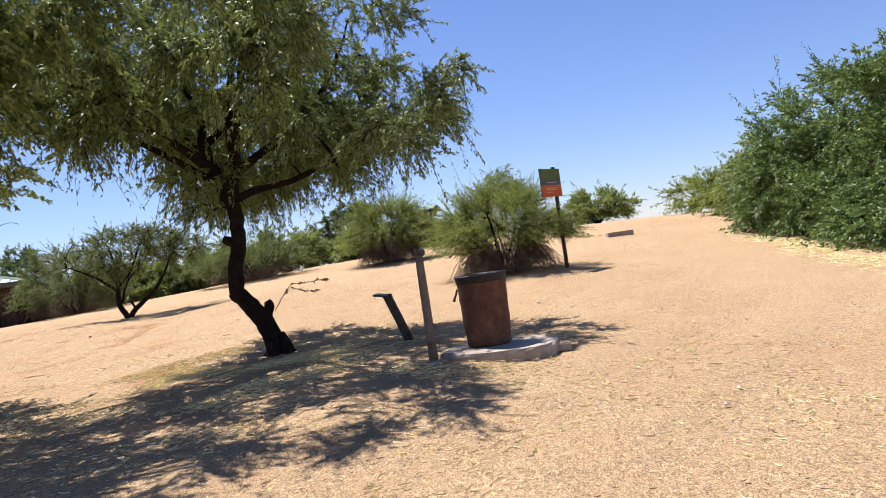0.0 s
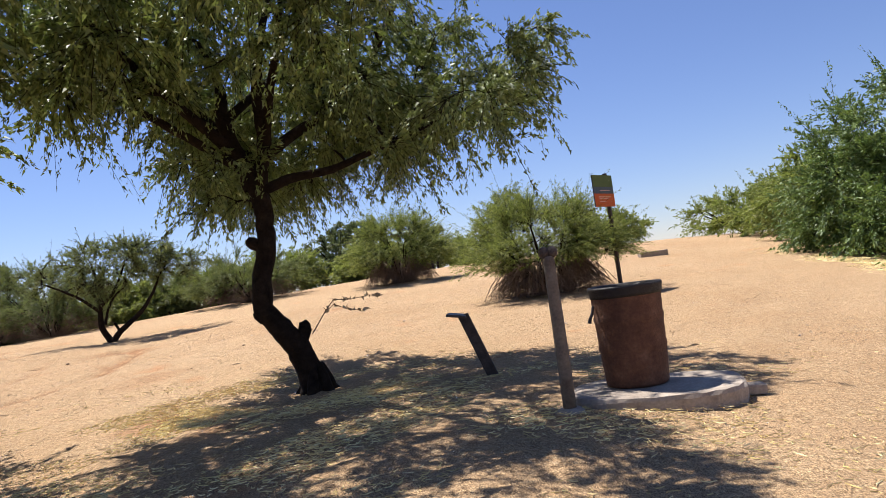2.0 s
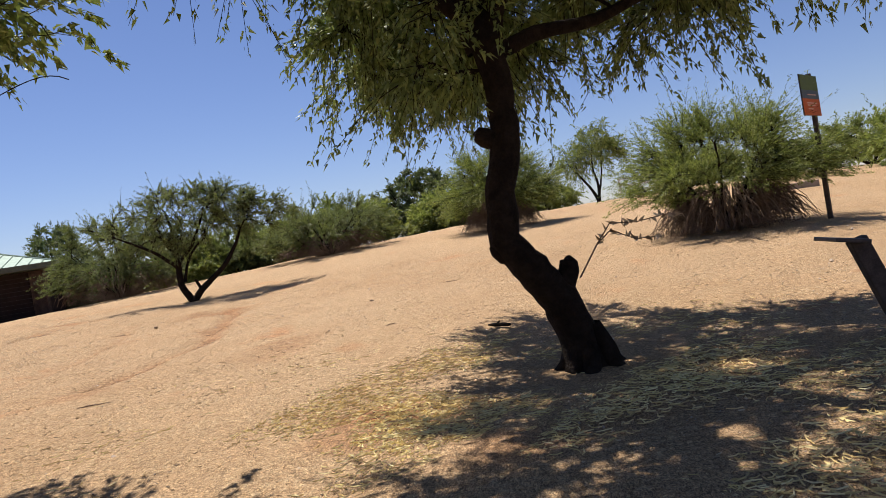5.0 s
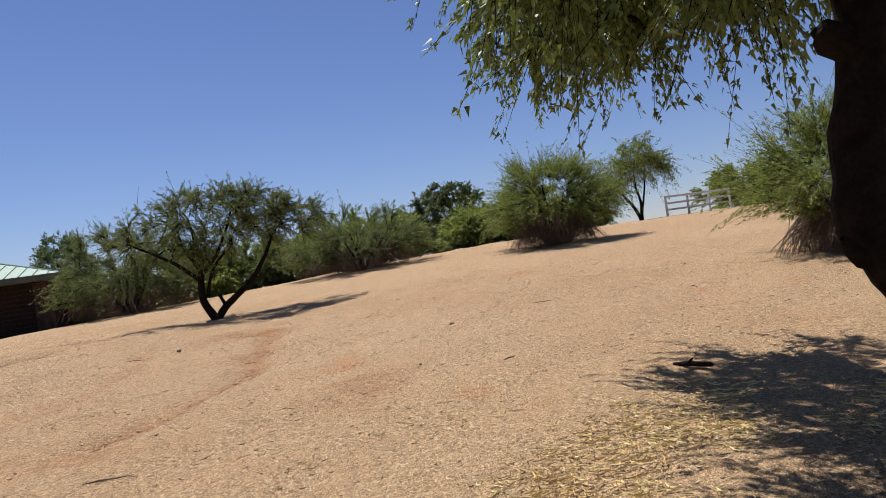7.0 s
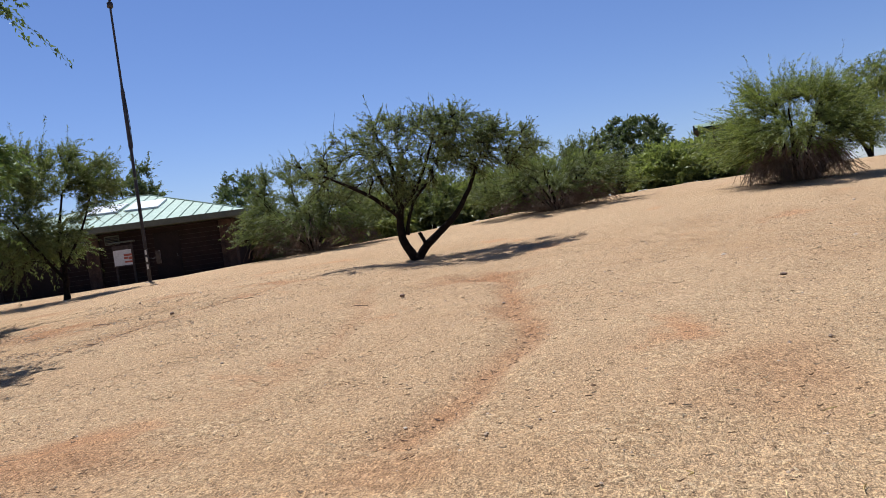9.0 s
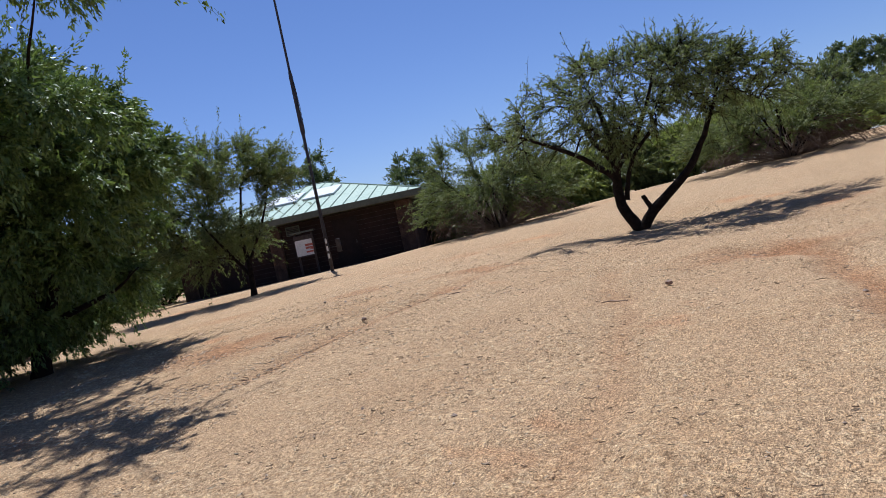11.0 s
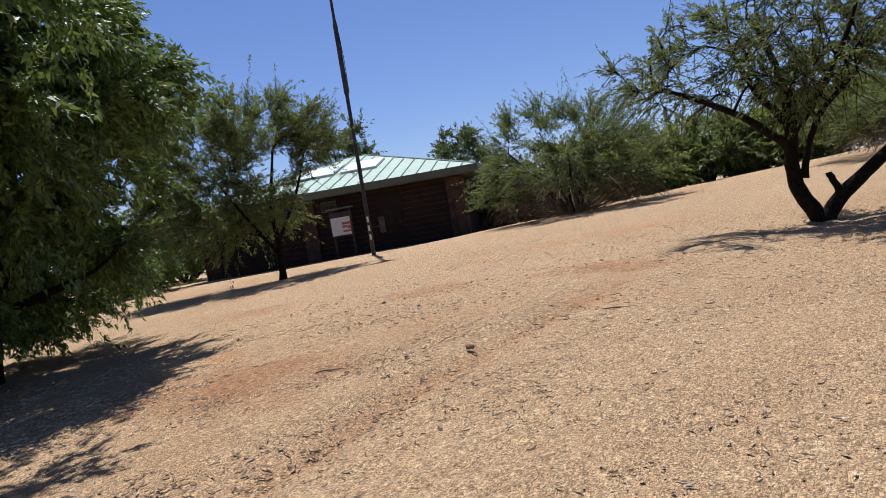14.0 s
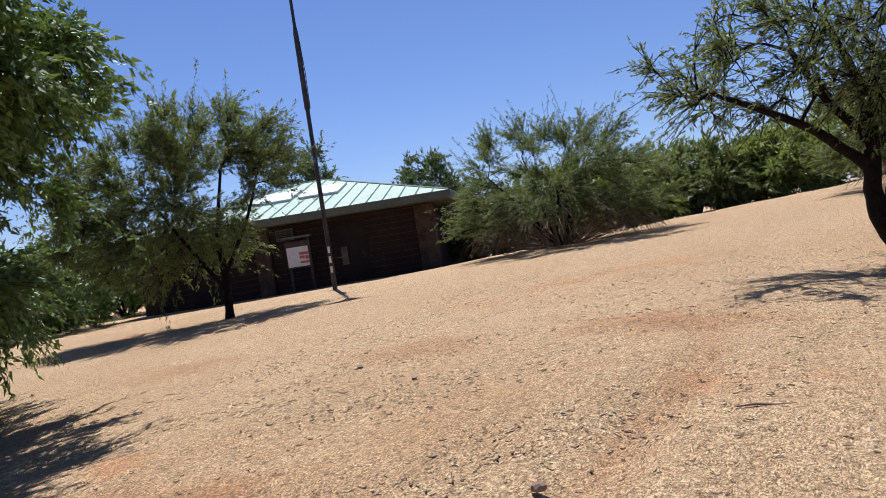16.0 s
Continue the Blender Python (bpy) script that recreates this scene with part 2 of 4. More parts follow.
RUTS = (
    (0.06, 0.2, ((-11.3, 20.4), (-10.3, 19.6), (-9.64, 17.15), (-9.2, 16.2), (-9.03, 15.1), (-9.11, 14.3), (-9.15, 13.7), (-9.2, 12.9))),
    (0.04, 0.16, ((-15.1, 15.8), (-15.05, 16.5), (-15.08, 17.8), (-14.95, 19.0), (-15.0, 20.9))),
    (0.03, 0.2, ((-12.75, 19.7), (-11.7, 17.3), (-11.1, 15.0), (-10.95, 13.6))),
)

BARE = ((-10.8, 20.1, 0.9, 0.6, 1.0), (-9.6, 17.2, 0.5, 0.7, 0.7), (-4.75, 9.9, 0.8, 0.6, 1.0), (-7.2, 14.0, 0.6, 0.9, 0.5), (-9.1, 12.4, 0.5, 0.5, 0.5), (-11.5, 12.4, 0.9, 0.6, 0.7), (-15.6, 21.3, 1.0, 0.6, 0.8), (-17.0, 17.1, 1.2, 0.8, 0.9), (-17.8, 20.7, 1.0, 0.5, 0.5), (-21.4, 20.8, 1.2, 0.6, 0.6), (-3.9, 9.0, 0.5, 0.4, 0.6))


def ground_z(x, y):
    """The height of the ground: a broad rising hill, smaller swells, and a far plain."""
    x, y = np.asarray(x, float), np.asarray(y, float)
    u, v = np.clip(x, -27, 22) / 20, np.clip(y, -2, 50) / 20
    terms = (1 + 0 * u, u, v, u * u, u * v, v * v, u * u * v, u * v * v, v**3, u**3)
    z = sum(c * t for c, t in zip(HILL, terms))
    z = z + sum(h * np.exp(-((x - a) ** 2 + (y - b) ** 2) / r**2) for a, b, h, r in BUMPS)
    far = np.maximum(0, np.hypot(x + 5, y - 18) - 34)
    return z / (1 + (far / 45) ** 2) - np.minimum(2.2, 0.0007 * far**2)


def rut_z(x, y):
    z = np.zeros_like(x)
    for depth, width, line in RUTS:
        near = np.full(x.shape, 1e9)
        for (ax, ay), (bx, by) in zip(line, line[1:]):
            s = np.clip(((x - ax) * (bx - ax) + (y - ay) * (by - ay)) / ((bx - ax) ** 2 + (by - ay) ** 2), 0, 1)
            near = np.minimum(near, np.hypot(x - ax - s * (bx - ax) + 0.04 * np.sin(3.1 * y), y - ay - s * (by - ay)))
        z -= depth * np.exp(-((near / width) ** 2)) - 0.25 * depth * np.exp(-(((near - 2.2 * width) / width) ** 2))
    return z


def spread(lo, hi, step, reach):
    inner = list(np.arange(lo, hi + step / 2, step))
    d, out = step, []
    while sum(out) < reach:
        d *= 1.22
        out.append(d)
    grow = np.cumsum(out)
    return np.array([*(inner[0] - grow[::-1]), *inner, *(inner[-1] + grow)])


def build_ground():
    xs, ys = spread(-19, 5, 0.12, 2200), spread(2, 22, 0.12, 2200)
    gx, gy = np.meshgrid(xs, ys, indexing="ij")
    rng = np.random.default_rng(3)
    small = rng.normal(0, 0.006, gx.shape) * ((gx > -24) & (gx < 8) & (gy < 27) & (gy > 1))
    wave = 0.018 * np.sin(1.7 * gx + 0.6 * gy) * np.sin(1.1 * gy - 0.5 * gx) + 0.012 * np.sin(3.9 * gx - 2.3 * gy)
    gz = ground_z(gx, gy) + rut_z(gx, gy) + small + wave * (np.hypot(gx + 5, gy - 15) < 60)
    verts = np.stack([gx, gy, gz], -1).reshape(-1, 3)
    i, k = np.meshgrid(np.arange(len(xs) - 1), np.arange(len(ys) - 1), indexing="ij")
    a = i * len(ys) + k
    faces = np.stack([a, a + len(ys), a + len(ys) + 1, a + 1], -1).reshape(-1, 4)
    me = mesh_from("ground", verts, faces, M["ground"], True)
    ragged = 0.5 + 0.5 * np.sin(5.1 * gx + 2 * np.sin(3.3 * gy)) * np.sin(4.3 * gy + 1.7 * np.sin(2.9 * gx))
    soil = np.clip(-rut_z(gx, gy) / 0.045 - 0.25, 0, 1) * (0.5 + 0.5 * ragged)
    for a, b, ra, rb, much in BARE:
        soil = np.maximum(soil, much * np.clip(1.4 * np.exp(-(((gx - a) / ra) ** 2) - ((gy - b) / rb) ** 2) - 0.7 * ragged, 0, 1))
    me.attributes.new("bare_soil", "FLOAT", "POINT").data.foreach_set("value", soil.ravel().astype(np.float32))
    tagged(new("ground", me), "pinkish tan sandy ground with dry litter and shallow ruts", "ground", kind="structure")


build_ground()
gz1 = lambda x, y: float(ground_z(x, y))


# ---- plants ----
def leaves_at(pos, way, size, rng, slim=0.28):
    """Small pointed leaflets, one triangle each."""
    n = len(pos)
    way = way / (np.linalg.norm(way, axis=1, keepdims=True) + 1e-9)
    side = np.cross(way, rng.normal(size=(n, 3)))
    side /= np.linalg.norm(side, axis=1, keepdims=True) + 1e-9
    up = np.cross(side, way)
    s = size[:, None]
    wide = side * s * slim
    bow = up * s * 0.12
    verts = np.stack([pos - wide + bow, pos + wide + bow, pos + way * s], 1).reshape(-1, 3)
    faces = np.arange(3 * n).reshape(-1, 3)
    return verts, faces


def thin_tubes(line, r0, r1):
    """Three-sided tapered twigs along an array of polylines (n, s, 3)."""
    n, s, _ = line.shape
    tan = np.gradient(line, axis=1)
    tan /= np.linalg.norm(tan, axis=2, keepdims=True) + 1e-9
    side = np.cross(tan, np.array([0.3, 0.5, 0.81]))
    side /= np.linalg.norm(side, axis=2, keepdims=True) + 1e-9
    over = np.cross(side, tan)
    rad = np.linspace(r0, r1, s)[None, :, None, None]
    ang = np.arange(3) * 2 * np.pi / 3
    ring = line[:, :, None] + rad * (np.cos(ang)[:, None] * side[:, :, None] + np.sin(ang)[:, None] * over[:, :, None])
    t, i, k = np.meshgrid(np.arange(n), np.arange(s - 1), np.arange(3), indexing="ij")
    a, b = (t * s + i) * 3 + k, (t * s + i) * 3 + (k + 1) % 3
    return ring.reshape(-1, 3), np.stack([a, b, b + 3, a + 3], -1).reshape(-1, 4)


def bez(p0, p1, p2, p3, s):
    s = s[:, None]
    return (1 - s) ** 3 * p0 + 3 * (1 - s) ** 2 * s * p1 + 3 * (1 - s) * s * s * p2 + s**3 * p3


def plant(name, x, y, size, stems, blobs, seed, label, category="tree", leaf="leaf_near", centres=60, twigs=16, per_twig=22, leaf_len=0.09, twig_len=0.8,
          droop=0.7, tip=0.007, bare=0, low=0.45, group="", slim=0.2, upright=0.35, clear=0.0, loose=0.5, spiky=0.0, segs=2):
    """A tree or bush: stems are (x, y, z, r) polylines from its foot, blobs the ellipsoids (x, y, z, rx, ry, rz) that its crown fills."""
    rng = np.random.default_rng(seed)
    root = thing(name, x, y, gz1(x, y) - 0.03, label, category, group)
    root.scale = (size, size, size)
    fine = []
    for stem in stems:
        stem = np.asarray(stem, float)
        t = np.linspace(0, 1, len(stem))
        tt = np.linspace(0, 1, 4 * (len(stem) - 1) + 1)
        row = np.stack([np.interp(tt, t, c) for c in stem.T], -1)
        ker = np.array([0.25, 0.5, 0.25])
        for c in range(3):
            row[1:-1, c] = np.convolve(row[:, c], ker, "valid")
        row[1:-1, :2] += rng.normal(0, 0.006, (len(row) - 2, 2)) * (1 + row[1:-1, 3:4] * 3)
        row[0, 3] *= 1.25
        row[1:-1, 3] *= rng.uniform(0.96, 1.04, len(row) - 2)
        fine.append(row)
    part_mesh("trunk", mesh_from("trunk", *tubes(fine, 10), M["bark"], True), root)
    nodes = np.concatenate([r[r[:, 2] >= low * r[:, 2].max()] for r in fine])
    vol = np.array([b[3] * b[4] * b[5] for b in blobs]) ** 0.65
    pick = rng.choice(len(blobs), centres, p=vol / vol.sum())
    d = rng.normal(size=(centres, 3))
    d /= np.linalg.norm(d, axis=1, keepdims=True)
    B = np.array(blobs, float)[pick]
    c = B[:, :3] + d * B[:, 3:] * rng.uniform(0.25, 1, (centres, 1)) ** 0.5
    c = c[np.argsort(np.linalg.norm(c[:, None] - nodes[None, :, :3], axis=2).min(1))]
    owner = [(-1, 0)] * len(nodes)
    cap = list(nodes[:, 3])
    pts = list(nodes[:, :3])
    limbs, parents = [], []
    for j, q in enumerate(c):
        arr = np.array(pts)
        off = q - arr
        dist = np.linalg.norm(off, axis=1) + 0.5 * np.maximum(0, -off[:, 2])
        k = int(dist.argmin())
        p = arr[k]
        L = np.linalg.norm(q - p)
        rise = np.array([0, 0, upright * L])
        wig = rng.normal(0, 0.1 * L, (2, 3))
        limb = bez(p, p + 0.3 * (q - p) + rise * 0.7 + wig[0], p + 0.75 * (q - p) + rise + wig[1], q, np.linspace(0, 1, 8))
        limbs.append(limb)
        parents.append((owner[k][0], owner[k][1], cap[k] if owner[k][0] < 0 else 1.0))
        for s in (3, 5, 7):
            pts.append(limb[s])
            owner.append((j, s))
            cap.append(0)
    load = np.ones(len(limbs))
    for j in range(len(limbs) - 1, -1, -1):
        if parents[j][0] >= 0:
            load[parents[j][0]] += load[j]
    rad = []
    for j, limb in enumerate(limbs):
        r0 = tip * 1.35 * load[j] ** 0.5
        pj, ps, most = parents[j]
        r0 = min(r0, 0.75 * most if pj < 0 else 0.85 * rad[pj][ps])
        rad.append(np.linspace(r0, max(tip * 0.6, r0 * 0.4), 8))
    V1, F1 = tubes([np.concatenate([l, r[:, None]], 1) for l, r in zip(limbs, rad)], 5)
    # twigs
    n = centres * twigs
    j = rng.integers(0, centres, n)
    s = rng.uniform(0.35, 1, n)
    limb = np.array(limbs)
    f = s * 6.999
    i0 = f.astype(int)
    start = limb[j, i0] + (limb[j, i0 + 1] - limb[j, i0]) * (f - i0)[:, None]
    run = limb[j, i0 + 1] - limb[j, i0]
    run /= np.linalg.norm(run, axis=1, keepdims=True) + 1e-9
    mid = B[:, :3].mean(0)
    way = rng.normal(size=(n, 3)) * (0.75 - 0.35 * spiky) + run * 0.6 + np.array([0, 0, 0.25 + 0.35 * spiky])
    way += (0.35 + 0.5 * spiky) * (start - mid) / (np.linalg.norm(start - mid, axis=1, keepdims=True) + 0.3)
    way /= np.linalg.norm(way, axis=1, keepdims=True)
    ln = twig_len * rng.uniform(0.4, 1.15, n) * np.where(rng.random(n) < 0.12, 1.7, 1.0)
    st = np.linspace(0, 1, 5)
    line = start[:, None] + way[:, None] * (ln[:, None] * st)[:, :, None]
    line[:, :, 2] -= droop * ln[:, None] * st**1.8 * np.where(rng.random(n) < 0.6, rng.uniform(0.1, 0.8, n), rng.uniform(0.9, 1.7, n))[:, None]
    line += rng.normal(0, 0.02, line.shape) * st[None, :, None]
    keep = line[:, :, 2].min(1) > clear
    line = line[keep]
    n = len(line)
    twig = line
    V2, F2 = thin_tubes(twig[:, ::segs], tip * 0.55, tip * 0.2)
    V2, F2 = np.concatenate([V1, V2]), np.concatenate([F1, F2 + len(V1)])
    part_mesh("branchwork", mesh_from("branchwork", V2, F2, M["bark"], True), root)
    if bare:
        tall = max(b[2] for b in blobs)
        a = rng.uniform(0, 2 * np.pi, bare)
        reach = np.array([np.mean([b[3] for b in blobs]), np.mean([b[4] for b in blobs])]) * 1.35
        ring = np.stack([np.cos(a) * reach[0], np.sin(a) * reach[1], 0 * a], -1)
        hang = (rng.random(bare) < 0.55)[:, None]
        up = np.array([0, 0, 1.0])
        lift = rng.uniform(0, 1, (bare, 1))
        out = rng.uniform(0.75, 1.15, (bare, 1))
        p0 = np.where(hang, ring * rng.uniform(0.35, 0.7, (bare, 1)) + up * tall * (0.2 + 0.3 * lift), ring * rng.uniform(0.0, 0.25, (bare, 1)))
        hump = np.where(hang, ring * out * 0.9 + up * tall * (0.22 + 0.22 * lift), ring * 0.4 * out + up * tall * 0.25 * lift)
        p1 = np.where(hang, ring * out + up * 0.25 * rng.uniform(0, 1, (bare, 1)) ** 2, ring * out * 0.85 + up * tall * 0.5 * lift)
        hump = hump + rng.normal(0, 0.15, (bare, 3))
        p1[:, :2] += rng.normal(0, 0.2, (bare, 2))
        line = ((1 - st) ** 2)[None, :, None] * p0[:, None] + (2 * st * (1 - st))[None, :, None] * hump[:, None] + (st**2)[None, :, None] * p1[:, None]
        line += rng.normal(0, 0.03, line.shape) * st[None, :, None]
        part_mesh("dry_undergrowth", mesh_from("dry_undergrowth", *thin_tubes(line, 0.018, 0.005), M["dry_stem"], True), root, "bare brown dry stems")
    m = int(n * per_twig * 1.55)
    tw = rng.integers(0, n, m)
    s = rng.uniform(0.12, 1, m) ** 0.8
    f = s * 3.999
    i0 = f.astype(int)
    seg = twig[tw, i0 + 1] - twig[tw, i0]
    pos = twig[tw, i0] + seg * (f - i0)[:, None]
    seg /= np.linalg.norm(seg, axis=1, keepdims=True) + 1e-9
    lw = seg * 0.9 + rng.normal(size=(m, 3)) * 0.42 + np.array([0, 0, -0.45 * min(1, droop)])
    size = 0.9 * leaf_len * rng.uniform(0.55, 1.35, m)
    pos = pos + rng.normal(size=(m, 3)) * leaf_len * loose * np.array([1, 1, 0.8])
    V, F = leaves_at(pos, lw, size, rng, slim * 1.15)
    floor = 0.03 + 0 * V[:, 2]
    V[:, 2] = np.maximum(V[:, 2], floor)
    part_mesh("crown", mesh_from("crown", V, F, M[leaf]), root)
    return root


def fan(count, height, out, r, seed):
    """Stems that fan out from one foot, as a many-stemmed bush has."""
    rng = random.Random(seed)
    made = []
    for k in range(count):
        a = 2 * math.pi * (k + rng.uniform(-0.3, 0.3)) / count
        o = out * rng.uniform(0.5, 1.1)
        h = height * rng.uniform(0.7, 1.1)
        b = a + rng.uniform(-0.5, 0.5)
        made.append([(0.1 * math.cos(a), 0.1 * math.sin(a), 0, r), (0.35 * o * math.cos(a), 0.35 * o * math.sin(a), 0.3 * h, r * 0.8),
                     (0.65 * o * math.cos(b), 0.65 * o * math.sin(b), 0.65 * h, r * 0.6), (o * math.cos(b), o * math.sin(b), h, r * 0.35)])
    return made


def build_plants():
    # the near mesquite with its crooked trunk, in the plane across the first views
    w = lambda right, up, r, deep=0.0: (0.97 * right + 0.22 * deep, 0.23 * right + 0.97 * deep, up, r)
    trunk = [w(0.06, -0.3, 0.23), w(0.04, 0.0, 0.2), w(0.01, 0.22, 0.162), w(-0.1, 0.6, 0.145), w(-0.28, 0.85, 0.14), w(-0.47, 1.1, 0.125), w(-0.42, 1.5, 0.115), w(-0.32, 1.9, 0.115), w(-0.3, 2.3, 0.11), w(-0.38, 2.65, 0.115)]
    left = [w(-0.38, 2.6, 0.115), w(-0.55, 3.0, 0.1), w(-0.66, 3.4, 0.09), w(-0.75, 3.9, 0.06, 0.2), w(-1.0, 4.5, 0.04, 0.3)]
    right = [w(-0.34, 2.6, 0.1), w(-0.2, 3.1, 0.09), w(-0.16, 3.6, 0.08, -0.1), w(-0.05, 4.2, 0.05, -0.2), w(0.2, 4.9, 0.035, -0.2)]
    low = [w(-0.36, 2.5, 0.07), w(0.05, 2.65, 0.06), w(0.5, 2.72, 0.05, 0.2), w(1.2, 3.0, 0.04, 0.3), w(1.9, 3.2, 0.025, 0.2)]
    low2 = [w(-0.42, 2.75, 0.06), w(-0.9, 3.2, 0.05, -0.3), w(-1.4, 3.6, 0.04, -0.5), w(-1.8, 3.9, 0.025, -0.7)]
    more = [[w(-0.36, 2.7, 0.085), w(-0.8, 3.3, 0.065, 0.3), w(-1.5, 3.9, 0.05, 0.6), w(-2.1, 4.6, 0.03, 0.8)], [w(-0.3, 2.9, 0.08), w(0.4, 3.5, 0.06, 0.4), w(1.1, 4.2, 0.045, 0.5), w(1.5, 5.0, 0.03, 0.6)],
            [w(-0.2, 3.1, 0.07), w(0.3, 3.6, 0.055, -0.7), w(0.9, 4.2, 0.04, -1.5), w(1.3, 4.6, 0.028, -2.1)], [w(-0.55, 3.0, 0.075), w(-0.8, 3.6, 0.055, -0.8), w(-1.0, 4.2, 0.04, -1.6), w(-0.9, 4.7, 0.028, -2.3)],
            [w(-0.66, 3.4, 0.06), w(-0.3, 4.0, 0.05, 0.5), w(-0.2, 4.6, 0.035, 1.3), w(-0.5, 4.4, 0.025, 2.2)]]
    blobs = [w(0.1, 4.3, 0)[:3] + (2.5, 2.5, 1.2), w(1.9, 3.6, 0)[:3] + (1.7, 1.9, 0.9), w(-1.6, 4.1, 0)[:3] + (1.2, 1.7, 0.8), w(0, 3.9, 0, -1.8)[:3] + (2.2, 1.3, 0.8),
             w(0, 3.7, 0, 1.9)[:3] + (2.3, 1.5, 0.9), w(0.2, 5.6, 0)[:3] + (2.0, 2.0, 0.8), w(-0.75, 2.75, 0, 0.2)[:3] + (0.5, 0.6, 0.4),
             (-1.6, 3.0, 3.1, 0.9, 1.0, 0.5), (-1.5, 1.7, 3.4, 1.4, 1.5, 0.8), w(2.3, 3.0, 0, -0.4)[:3] + (1.0, 1.2, 0.45), (-1.5, 1.2, 3.7, 0.9, 1.1, 0.5), (0.4, -2.7, 4.5, 1.9, 1.4, 0.8), (-1.0, -2.6, 4.6, 1.5, 1.5, 0.7), (-1.1, 3.6, 3.6, 1.1, 1.0, 0.6), (-0.6, 2.8, 3.4, 1.2, 1.0, 0.6), (-1.5, 2.6, 4.2, 1.2, 1.1, 0.6), (1.4, 0.2, 5.0, 1.7, 1.8, 0.8), (-1.4, 0, 5.2, 1.6, 1.6, 0.8), (2.2, 1.4, 3.9, 1.6, 1.4, 0.8), (1.0, 1.8, 4.3, 1.6, 1.4, 0.8), (-0.5, 1.4, 3.0, 1.0, 0.9, 0.45), (0.4, 1.9, 3.1, 1.0, 0.9, 0.45)]
    tree = plant("mesquite_tree", -3.3, 10.7, 1.06, [trunk, left, right, low, low2, *more], blobs, 11, "crooked dark-trunked mesquite tree with feathery drooping green foliage", centres=340, twigs=20, per_twig=25, leaf_len=0.072,
                 twig_len=0.54, droop=0.55, low=0.75, slim=0.19, clear=1.75, loose=0.3, tip=0.01)
    stubs = [[w(-0.12, 0.6, 0.1), w(-0.04, 0.72, 0.085), w(0.0, 0.8, 0.082), w(0.015, 0.86, 0.07), w(0.02, 0.88, 0.03)],
             [w(-0.3, 1.84, 0.09), w(-0.42, 1.88, 0.08), w(-0.49, 1.91, 0.078), w(-0.53, 1.93, 0.06), w(-0.55, 1.935, 0.02)],
             [w(-0.35, 0.98, 0.09), w(-0.5, 1.0, 0.07), w(-0.55, 1.04, 0.045), w(-0.57, 1.06, 0.015)]]
    for row in stubs:
        row = np.array(row)
        row[:, :3] += np.random.default_rng(9).normal(0, 0.006, (len(row), 3))
        part_mesh("branch_stub", mesh_from("branch_stub", *tubes([row], 9), M["bark"], True), tree, "sawn-off branch stub")
    rng = np.random.default_rng(5)
    for k in range(8):
        a, far_out = 2 * math.pi * k / 8 + rng.uniform(-0.3, 0.3), rng.uniform(0.22, 0.32)
        ca, sa = math.cos(a), math.sin(a)
        row = np.array([(0.06 + 0.07 * ca, 0.07 * sa, 0.36, 0.05), (0.06 + 0.14 * ca, 0.14 * sa, 0.16, 0.075), (0.06 + 0.6 * far_out * ca, 0.6 * far_out * sa, 0.05, 0.07), (0.06 + far_out * ca, far_out * sa, -0.05, 0.05)])
        part_mesh("root_flare", mesh_from("root_flare", *tubes([row], 8), M["bark"], True), tree)
    tw = np.array([w(0.08, 0.72, 0), w(0.25, 0.95, 0), w(0.38, 1.1, 0), w(0.6, 1.08, 0), w(0.82, 1.1, 0), w(1.0, 1.08, 0)])[:, :3]
    tw2 = tw * 1.0
    tw2[2:] += np.array([[0, 0, -0.05], [-0.03, 0, -0.13], [-0.1, 0, -0.16], [-0.18, 0, -0.15]])
    V, F = thin_tubes(np.stack([tw, tw2]), 0.008, 0.003)
    part_mesh("dead_twig", mesh_from("dead_twig", V, F, M["dead"]), tree, "thin dry side twig")
    at_seg = rng.uniform(1.2, 4.99, 60)
    src = np.where(rng.random(60)[:, None] < 0.5, np.stack([np.interp(at_seg, range(6), c) for c in tw.T], -1), np.stack([np.interp(at_seg, range(6), c) for c in tw2.T], -1))
    V, F = leaves_at(src, rng.normal(size=(60, 3)), np.full(60, 0.06), rng, 0.3)
    part_mesh("withered_foliage", mesh_from("withered_foliage", V, F, M["leafduff"]), tree, "withered brown leaves")

    # the tree beside the start, seen by its overhanging edge and its shade
    plant("mesquite_tree", -8.8, 7.0, 0.94, [[(0, 0, -0.05, 0.2), (0.1, 0.05, 1, 0.16), (0.0, 0.2, 2, 0.14), (0.4, 0.3, 3.2, 0.1), (0.9, 0.5, 4.4, 0.05)], [(0, 0.2, 1.9, 0.1), (0.9, 0.6, 2.8, 0.07), (2.0, 1.0, 3.4, 0.05)], [(0, 0.2, 1.8, 0.1), (0.7, -0.6, 2.8, 0.07), (1.8, -1.2, 3.6, 0.05)]],
          [(0.6, 0.4, 4.0, 2.7, 2.8, 1.4), (2.0, 1.0, 3.6, 2.2, 2.3, 1.1), (2.2, -1.2, 3.8, 2.0, 1.8, 1.1), (0.2, 2.3, 3.9, 1.8, 1.5, 0.9), (3.1, -0.8, 4.2, 1.6, 2.0, 0.8), (4.2, -1.6, 4.6, 1.4, 1.6, 0.6), (4.7, -0.9, 4.8, 1.5, 1.3, 0.6), (3.9, 0.3, 4.6, 1.3, 1.2, 0.6), (1.5, -2.6, 4.0, 2.0, 1.5, 0.9)], 23, "broad brownish-green mesquite tree overhanging the sandy slope", centres=230, twigs=18, per_twig=26, leaf_len=0.085, twig_len=0.75, droop=0.55, slim=0.24, clear=3.1, loose=0.3)
